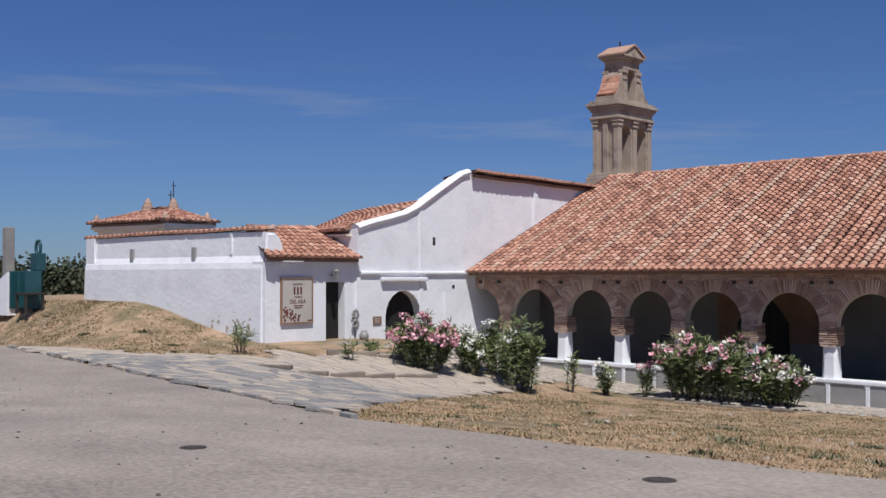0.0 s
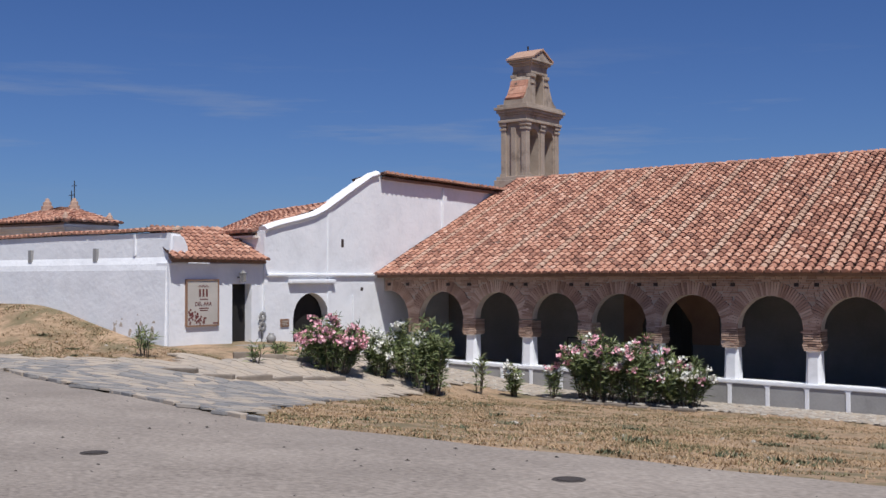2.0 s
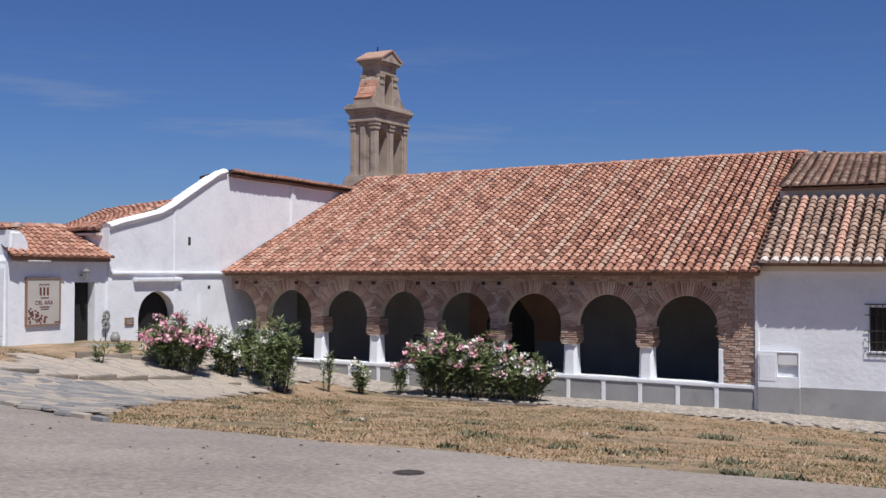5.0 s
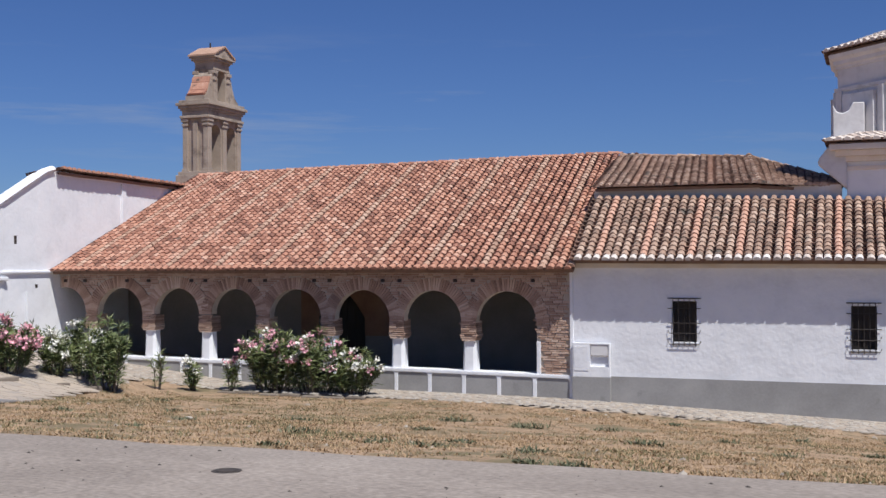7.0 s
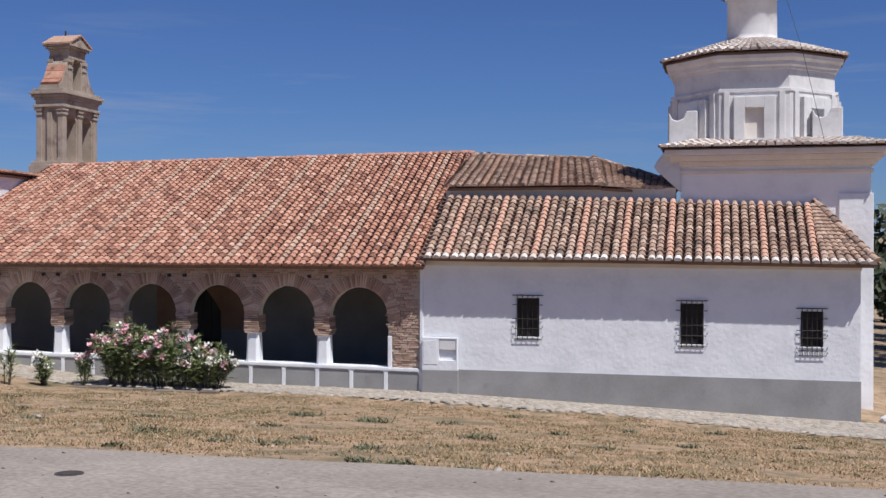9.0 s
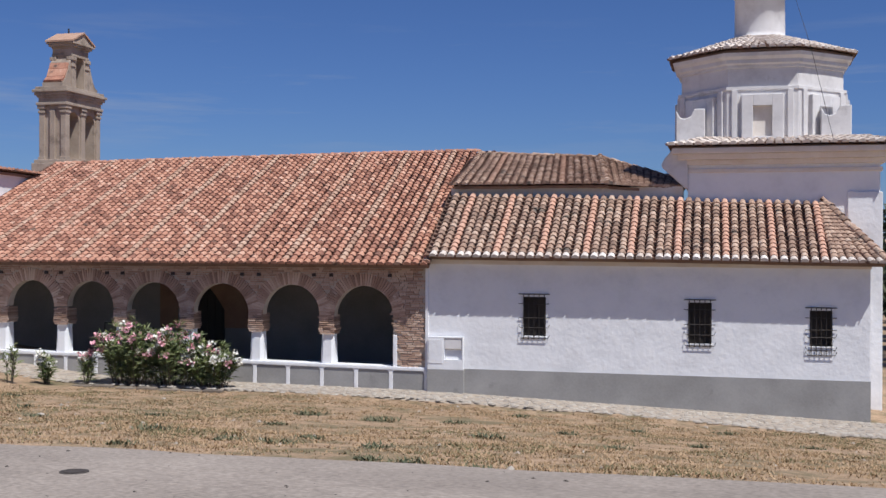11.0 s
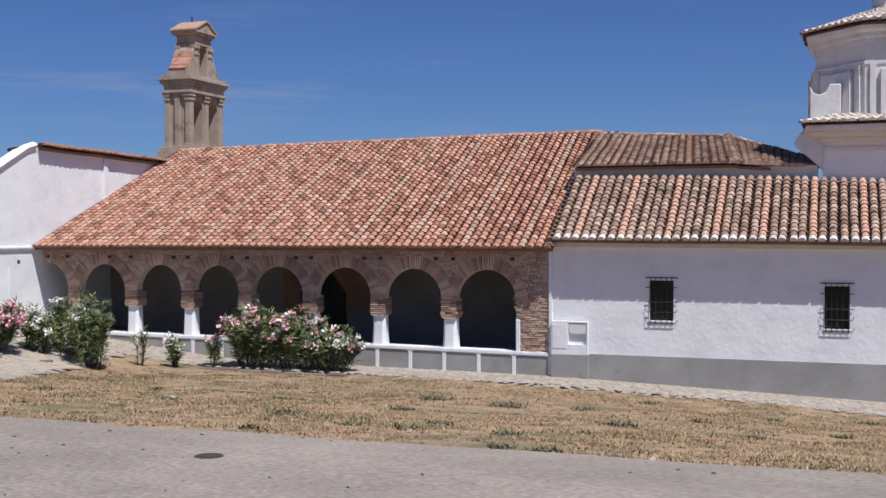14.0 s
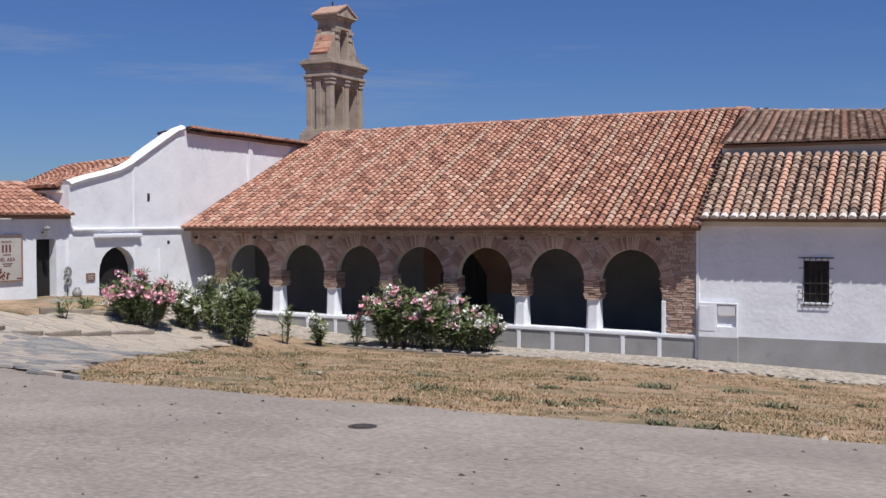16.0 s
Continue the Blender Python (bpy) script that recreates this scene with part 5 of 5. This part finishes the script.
# ---- dry grass ----


def blades(name, n, area, material, label, hmin, hmax, where, seed, lean=0.5, clump=3):
    rng = random.Random(seed)
    vs, fs = [], []
    x0, x1, y0, y1 = area
    while n > 0:
        x, y = rng.uniform(x0, x1), rng.uniform(y0, y1)
        if not where(x, y, rng):
            n -= 0.2
            continue
        n -= 1
        z = rough_height(x, y) - 0.01
        for _ in range(clump):
            a = rng.uniform(0, 6.283)
            h_ = rng.uniform(hmin, hmax)
            w = rng.uniform(0.006, 0.014)
            dx, dy = math.cos(a), math.sin(a)
            l_ = h_ * rng.uniform(0.1, lean) * 1.6
            px, py = x + rng.uniform(-0.05, 0.05), y + rng.uniform(-0.05, 0.05)
            k = len(vs)
            vs += [(px - dy * w, py + dx * w, z), (px + dy * w, py - dx * w, z), (px + dx * l_, py + dy * l_, z + h_)]
            fs.append((k, k + 1, k + 2))
    return tagged(part(name, mesh_of(name, vs, fs, material)), label, "grass", kind="stuff")


def on_slope(x, y, rng):
    e = road_edge(x) + 0.15
    if y < e or y > strip_y(max(x, -14)) - 0.1 or on_flags(x, y) or x > 12:
        return False
    if x < -12 and y > GATE_Y - 0.2 or x < -8 and y > -3:
        return False
    return noise.noise((x * 0.45, y * 0.45, 3.3)) + 0.6 * noise.noise((x * 1.6, y * 1.6, 1.1)) > rng.uniform(-0.5, 0.5)


def on_green(x, y, rng):
    if not on_slope(x, y, rng):
        return False
    return noise.noise((x * 0.6 + 20, y * 0.6, 8.3)) + 0.5 * noise.noise((x * 2.1, y * 2.1, 4.1)) > rng.uniform(-0.05, 0.4) + (0.14 if x > -1 else -0.2)


blades("dry_grass", 70000, (-25, 12, -15.3, -1.5), STRAW, "short straw-coloured dry grass on the slope", 0.012, 0.05, on_slope, 5, 1.4)
blades("green_grass", 42000, (-22, 12, -15.3, -1.5), GREENGRASS, "sparse patches of green grass in the straw", 0.01, 0.045, on_green, 6, 1.2)
pebv, pebf = [], []
rng = random.Random(77)
for k in range(900):
    x, y = rng.uniform(-22, 12), rng.uniform(-15, -1.8)
    if not on_slope(x, y, rng):
        continue
    s, z = rng.choice((0.012, 0.02, 0.03, 0.05)) * rng.uniform(0.6, 1.2), rough_height(x, y)
    k0 = len(pebv)
    for a in range(6):
        t = a * math.pi / 3
        pebv.append((x + s * math.cos(t) * rng.uniform(0.7, 1.2), y + s * math.sin(t) * rng.uniform(0.7, 1.2), z - 0.005))
    pebv.append((x, y, z + s * 0.6))
    pebf += [(k0 + a, k0 + (a + 1) % 6, k0 + 6) for a in range(6)]
tagged(part("pebbles", mesh_of("pebbles", pebv, pebf, COBBLE)), "small pale stones scattered in the dry grass", "stones", kind="stuff")

# low weeds on the slope
rng = random.Random(41)
WEEDS = [(-0.62, -12.1, 0.30), (0.94, -13.1, 0.24), (1.56, -13.15, 0.26), (1.57, -11.9, 0.20), (1.0, -6.9, 0.34), (2.25, -6.3, 0.26), (3.57, -9.7, 0.24), (2.8, -12.8, 0.24),
         (3.82, -15.0, 0.18), (4.55, -14.9, 0.18), (3.35, -14.9, 0.16), (2.9, -3.7, 0.22), (5.4, -5.2, 0.2), (7.0, -4.1, 0.26), (5.5, -10.0, 0.22), (-3.8, -10.2, 0.2), (-0.5, -6.6, 0.3),
         (0.36, -14.7, 0.18), (-3.2, -12.3, 0.16), (-6.1, -10.3, 0.2), (-13.0, -10.4, 0.18), (-15.5, -9.6, 0.16), (-9.6, -12.1, 0.14), (-17.2, -9.2, 0.2), (-18.6, -9.9, 0.16), (-14.6, -10.2, 0.14),
         (-5.2, -8.4, 0.22), (-2.4, -8.9, 0.22), (-7.0, -6.2, 0.2), (-4.4, -12.9, 0.16), (6.6, -8.1, 0.18), (8.4, -6.4, 0.2), (4.4, -7.4, 0.22), (0.1, -9.6, 0.2)]
for x, y, s in WEEDS:
    vs, fs = [], []
    z = rough_height(x, y)
    for k in range(150):
        a, el = rng.uniform(0, 6.283), rng.uniform(0.1, 1.0)
        l_ = s * rng.uniform(0.2, 0.55)
        d = Vector((math.cos(a) * math.cos(el), math.sin(a) * math.cos(el), math.sin(el)))
        n_ = d.cross(Vector((0, 0, 1))).normalized() * rng.uniform(0.006, 0.016)
        o_ = Vector((x + max(-1, min(1, rng.gauss(0, 0.5))) * s, y + max(-1, min(1, rng.gauss(0, 0.5))) * s * 0.7, z - 0.01))
        k0 = len(vs)
        vs += [o_ - n_ * 0.5, o_ + d * l_ * 0.5 + n_, o_ + d * l_, o_ + d * l_ * 0.5 - n_]
        fs.append((k0, k0 + 1, k0 + 2, k0 + 3))
    tagged(part("weed", mesh_of("weed", vs, fs, WEED)), "low grey-green weed in the dry grass", "weed", "weeds on the slope")


# ---- oleanders ----
def oleander(x, y, size, tall, n_stems, leaves, pink, white, seed, label, ground_z=None):
    rng = random.Random(seed)
    leaves, n_stems = int(leaves * 1.9), int(n_stems * 1.5)
    z0 = height(x, y) if ground_z is None else ground_z
    bush = empty("oleander", (x, y, z0), label, "oleander", "oleanders by the church")
    stems = bmesh.new()
    lv, lf, pv, pf, wv, wf = [], [], [], [], [], []

    def leaf(o_, d, ln, w):
        d = d.normalized()
        n_ = d.cross(Vector((rng.uniform(-0.3, 0.3), rng.uniform(-0.3, 0.3), 1))).normalized() * w
        u = d.cross(n_).normalized() * (w * 0.45)
        k = len(lv)
        lv.extend([o_, o_ + d * ln * 0.45 + n_ + u, o_ + d * ln * 0.48 - u, o_ + d * ln * 0.45 - n_ + u, o_ + d * ln - Vector((0, 0, ln * 0.12))])
        lf.extend([(k, k + 1, k + 2), (k, k + 2, k + 3), (k + 1, k + 4, k + 2), (k + 2, k + 4, k + 3)])

    def flower(c, vs, fs):
        for _ in range(rng.randint(9, 15)):
            o_ = c + Vector((rng.gauss(0, 0.05), rng.gauss(0, 0.05), rng.gauss(0, 0.04)))
            ax = Vector((rng.gauss(0, 1), rng.gauss(0, 1) - 0.5, rng.gauss(0, 1) + 0.7)).normalized()
            s_ = ax.orthogonal().normalized()
            t_ = ax.cross(s_)
            r = rng.uniform(0.026, 0.042)
            for p in range(5):
                a = p * 1.2566
                e1 = s_ * math.cos(a) + t_ * math.sin(a)
                e2 = t_ * math.cos(a) - s_ * math.sin(a)
                k = len(vs)
                vs.extend([o_, o_ + e1 * r * 0.7 + e2 * r * 0.5 + ax * r * 0.3, o_ + e1 * r + ax * r * 0.2, o_ + e1 * r * 0.7 - e2 * r * 0.5 + ax * r * 0.3])
                fs.append((k, k + 1, k + 2, k + 3))
    tips = []
    for k in range(n_stems):
        a = rng.uniform(0, 6.283)
        out = size * math.sqrt(rng.random())
        foot = Vector((math.cos(a), math.sin(a) * 0.6, 0)) * out * 0.5
        top = Vector((math.cos(a) * out, math.sin(a) * out * 0.65, tall * rng.uniform(0.62, 1.0) * (1 - 0.35 * (out / size) ** 2)))
        mid = foot.lerp(top, 0.5) + Vector((rng.gauss(0, 0.04), rng.gauss(0, 0.04), tall * 0.08))
        tube(stems, [foot, mid, top], 0.012, 4, 0.4)
        tips.append((foot, mid, top))
    for k in range(leaves):
        foot, mid, top = rng.choice(tips)
        t = rng.random() ** 0.75
        t = 0.08 + 0.95 * t
        p = foot.lerp(mid, t * 2) if t < 0.5 else mid.lerp(top, t * 2 - 1)
        a = rng.uniform(0, 6.283)
        el = rng.uniform(-0.1, 1.2)
        leaf(p + Vector((rng.gauss(0, 0.03), rng.gauss(0, 0.03), 0)), Vector((math.cos(a) * math.cos(el), math.sin(a) * math.cos(el), math.sin(el))), rng.uniform(0.15, 0.27), rng.uniform(0.012, 0.020))
    for count_, vs, fs in ((int(pink * 1.6), pv, pf), (int(white * 1.3), wv, wf)):
        for k in range(count_):
            foot, mid, top = rng.choice(tips)
            t = rng.uniform(0.72, 1.04)
            flower(mid.lerp(top, t) + Vector((rng.gauss(0, 0.07), rng.gauss(0, 0.07) - 0.05, 0.03)), vs, fs)
    part("branchwork", stems, BARK, bush, "thin grey stems")["kind"] = "stuff"
    part("foliage", mesh_of("foliage", lv, lf, LEAF), None, bush, "narrow leathery leaves")["kind"] = "stuff"
    if pf:
        part("pink_blossom", mesh_of("pink_blossom", pv, pf, PINK), None, bush, "clusters of pink flowers")
    if wf:
        part("white_blossom", mesh_of("white_blossom", wv, wf, WPETAL), None, bush, "clusters of white flowers")
    return bush


oleander(-10.95, -6.25, 0.92, 1.28, 26, 1500, 48, 0, 1, "oleander covered in pink blossom beside the paving")
oleander(-10.5, -5.2, 0.42, 1.15, 12, 600, 0, 14, 2, "slender oleander with white blossom")
oleander(-10.2, -4.6, 0.58, 1.40, 16, 900, 0, 26, 3, "oleander with white blossom")
oleander(-9.15, -5.1, 0.62, 1.62, 16, 1100, 0, 3, 4, "tall dark green oleander with few flowers")
oleander(-9.05, -3.3, 0.26, 0.95, 4, 60, 0, 0, 5, "spindly young oleander without flowers")
oleander(-8.75, -2.3, 0.28, 0.80, 6, 200, 0, 9, 6, "small young oleander with a few white flowers")
oleander(-8.15, -1.6, 0.24, 0.80, 5, 160, 3, 5, 7, "small leggy oleander with few flowers")
oleander(-7.15, -1.3, 0.95, 1.62, 30, 2000, 24, 14, 8, "large oleander with pink and white blossom")
oleander(-6.05, -1.2, 1.0, 1.50, 30, 2100, 30, 16, 9, "large spreading oleander with pink blossom")
oleander(-5.05, -1.15, 0.78, 1.18, 22, 1400, 4, 30, 10, "low oleander thick with white blossom")
oleander(-13.6, -9.2, 0.26, 0.72, 4, 60, 0, 0, 11, "young green oleander at the edge of the mound")
oleander(-11.7, -7.75, 0.2, 0.5, 3, 36, 0, 0, 12, "small green shrub in the planting bed")
oleander(-12.2, -6.6, 0.22, 0.35, 4, 60, 0, 0, 13, "low green shrub by the gate")
oleander(-12.0, -6.0, 0.2, 0.45, 4, 60, 0, 3, 14, "small shrub by the arched doorway")

# clay jar and iron flower stand by the gatehouse door
jar = tagged(new("clay_jar"), "round grey clay jar standing on the terrace", "jar")
jz = height(-14.3, -4.75) - 0.02
bm = lathe(bmesh.new(), [(0.06, jz), (0.11, jz + 0.07), (0.125, jz + 0.14), (0.09, jz + 0.22), (0.06, jz + 0.24), (0.075, jz + 0.27)], -14.3, -4.75, 20)
for f in bm.faces:
    f.smooth = True
part("body", bm, CERAMIC, jar)
stand = tagged(new("flower_stand"), "wrought iron stand with two grey metal flowers", "ornament")
sx_, sy_ = -14.62, -4.75
sz_ = 1.38
bm = bmesh.new()
tube(bm, [(sx_, sy_, sz_), (sx_, sy_, sz_ + 0.70)], 0.012)
tube(bm, [(sx_ - 0.1, sy_, sz_), (sx_ + 0.1, sy_, sz_ + 0.01)], 0.012)
tube(bm, [(sx_, sy_ - 0.1, sz_), (sx_, sy_ + 0.1, sz_ + 0.01)], 0.012)
part("rod", bm, IRON, stand)
for dz in (0.44, 0.68):
    bm = bmesh.new()
    for k in range(8):
        a = k * math.pi / 4
        c = Vector((sx_ + 0.02, sy_ + 0.085 * math.cos(a), sz_ + dz + 0.085 * math.sin(a)))
        bmesh.ops.create_uvsphere(bm, u_segments=8, v_segments=5, radius=0.05, matrix=Matrix.Translation(c) @ Matrix.Diagonal((0.4, 1, 1, 1)))
    part("metal_flower", bm, CERAMIC, stand)

# teal kiosk, concrete post and low white wall beyond the mound
kx, ky = -23.35, -8.5
kz = height(kx, ky) - 0.05
kiosk = tagged(new("kiosk"), "small teal painted metal drinking fountain with arched top", "fountain")
bm = bmesh.new()
box(bm, kx - 0.55, kx + 0.35, ky - 0.06, ky, kz, kz + 1.03, 0.02)
box(bm, kx - 0.55, kx - 0.49, ky - 0.5, ky, kz, kz + 1.03, 0.02)
box(bm, kx + 0.29, kx + 0.35, ky - 0.5, ky, kz, kz + 1.03, 0.02)
box(bm, kx - 0.09, kx - 0.03, ky - 0.5, ky, kz, kz + 1.03, 0.02)
part("panels", bm, TEAL, kiosk)
bm = bmesh.new()
box(bm, kx + 0.03, kx + 0.35, ky - 0.2, ky + 0.1, kz + 1.03, kz + 1.52, 0.03)
ring = [(kx + 0.19 + 0.12 * math.cos(a * math.pi / 12), ky - 0.05, kz + 1.66 + 0.20 * math.sin(a * math.pi / 12)) for a in range(-3, 16)]
tube(bm, ring, 0.045, 8)
part("arched_top", bm, TEAL, kiosk)
bm = bmesh.new()
box(bm, kx + 0.2, kx + 0.75, ky - 0.75, ky - 0.15, kz + 0.38, kz + 0.44, 0.01)
for a, b in ((0.25, -0.7), (0.7, -0.7), (0.25, -0.2), (0.7, -0.2)):
    box(bm, kx + a - 0.03, kx + a + 0.03, ky + b - 0.03, ky + b + 0.03, kz - 0.1, kz + 0.38)
part("basin_table", bm, DARK, kiosk, "dark wooden table")
post = tagged(new("concrete_post"), "tall square concrete post", "post")
part("shaft", box(bmesh.new(), -25.44, -25.20, -8.40, -8.14, 1.2, 4.46, 0.02), CONCRETE, post)
lw = tagged(new("low_wall"), "low sloping white wall beside the fountain", "wall")
bm = bmesh.new()
prism(bm, [(kx - 2.2, kz - 0.2), (kx - 0.56, kz - 0.2), (kx - 0.56, kz + 1.0), (kx - 1.4, kz + 0.62), (kx - 2.2, kz + 0.3)], "y", ky - 0.55, ky - 0.3)
part("plaster", bm, WHITE, lw)
cap = tagged(new("stone_block"), "white painted stone at the corner of the church", "stone")
bm = bmesh.new()
bmesh.ops.create_icosphere(bm, subdivisions=2, radius=0.2, matrix=Matrix.Translation((10.7, 0.4, base(10.7) + 0.05)) @ Matrix.Diagonal((1.3, 0.9, 0.7, 1)))
for v in bm.verts:
    v.co += v.normal * 0.03 * noise.noise(v.co * 6)
part("block", bm, WHITE_OLD, cap)


# ---- trees and scrub ----
def tree(x, y, z, spread_, tall, seed, n=1500, leaf_=0.16, label="dark green holm oak with an uneven rounded crown"):
    rng = random.Random(seed)
    t = empty("holm_oak", (x, y, z), label, "tree", "trees beyond the church")
    tr = bmesh.new()
    tube(tr, [(0, 0, -0.3), (0.05, 0.02, tall * 0.25), (0.0, 0.1, tall * 0.5)], 0.05 * tall, 7, 0.5)
    blobs = []
    for k in range(9):
        a = rng.uniform(0, 6.283)
        c = Vector((math.cos(a) * spread_ * rng.uniform(0.2, 0.7), math.sin(a) * spread_ * rng.uniform(0.2, 0.7), tall * rng.uniform(0.45, 0.85)))
        tube(tr, [(0.02, 0.03, tall * 0.3), tuple(c * 0.6 + Vector((0, 0, tall * 0.12))), tuple(c)], 0.022 * tall, 5, 0.35)
        blobs.append((c, spread_ * rng.uniform(0.3, 0.5)))
    vs, fs = [], []
    for k in range(n):
        c, r = rng.choice(blobs)
        d = Vector((rng.gauss(0, 1), rng.gauss(0, 1), rng.gauss(0, 0.8))).normalized()
        p = c + d * r * rng.uniform(0.55, 1.08)
        n1 = Vector((rng.gauss(0, 1), rng.gauss(0, 1), rng.gauss(0, 1))).normalized() * leaf_ * rng.uniform(0.6, 1.3)
        n2 = n1.orthogonal().normalized() * leaf_ * 0.6
        k0 = len(vs)
        vs += [p - n1, p + n2, p + n1, p - n2]
        fs.append((k0, k0 + 1, k0 + 2, k0 + 3))
    part("trunk", tr, BARK, t)
    part("crown", mesh_of("crown", vs, fs, LEAF_DARK), None, t)
    return t


rng = random.Random(3)
for k, (x, y, s, h_) in enumerate(((-37, 4, 2.4, 3.3), (-40, 8, 2.8, 3.8), (-44, 3, 2.6, 3.4), (-48, 10, 3.0, 3.9), (-41, 13, 2.8, 3.6), (-55, 6, 3.2, 3.8))):
    tree(x, y, far_land(x, y) - 1.5, s, h_, 200 + k, 4200, 0.13)
for k in range(22):
    y = 16 + k * 2.6 + rng.uniform(-1, 1)
    x = 8.2 + (y + 26) * rng.uniform(0.115, 0.2)
    tree(x, y, far_land(x, y) - 0.3, rng.uniform(2.2, 3.4), rng.uniform(4.2, 7.0), 300 + k, 1100, 0.22)
sv, sf = [], []
for k in range(9000):
    x, y = rng.uniform(40, 240), rng.uniform(10, 330)
    r = rng.uniform(0.6, 2.0)
    z = far_land(x, y)
    for j in range(2):
        p = Vector((x + rng.gauss(0, r * 0.5), y + rng.gauss(0, r * 0.5), z + r * rng.uniform(0.1, 0.9)))
        n1 = Vector((rng.gauss(0, 1), rng.gauss(0, 1), rng.gauss(0, 1))).normalized() * r
        n2 = n1.orthogonal().normalized() * r * 0.8
        k0 = len(sv)
        sv += [p - n1, p + n2, p + n1, p - n2]
        sf.append((k0, k0 + 1, k0 + 2, k0 + 3))
for k in range(5000):
    a = rng.uniform(1.9, 3.6)
    d = rng.uniform(70, 900)
    x, y = d * math.cos(a), d * math.sin(a)
    if y < -20:
        continue
    r = rng.uniform(1.0, 2.6)
    z = far_land(x, y)
    p = Vector((x, y, z + r * 0.5))
    n1 = Vector((rng.gauss(0, 1), rng.gauss(0, 1), rng.gauss(0, 0.5))).normalized() * r
    n2 = n1.orthogonal().normalized() * r * 0.8
    k0 = len(sv)
    sv += [p - n1, p + n2, p + n1, p - n2]
    sf.append((k0, k0 + 1, k0 + 2, k0 + 3))
tagged(part("far_scrub", mesh_of("far_scrub", sv, sf, LEAF_DARK)), "dark evergreen scrub over the far hillside", "scrub", kind="stuff")
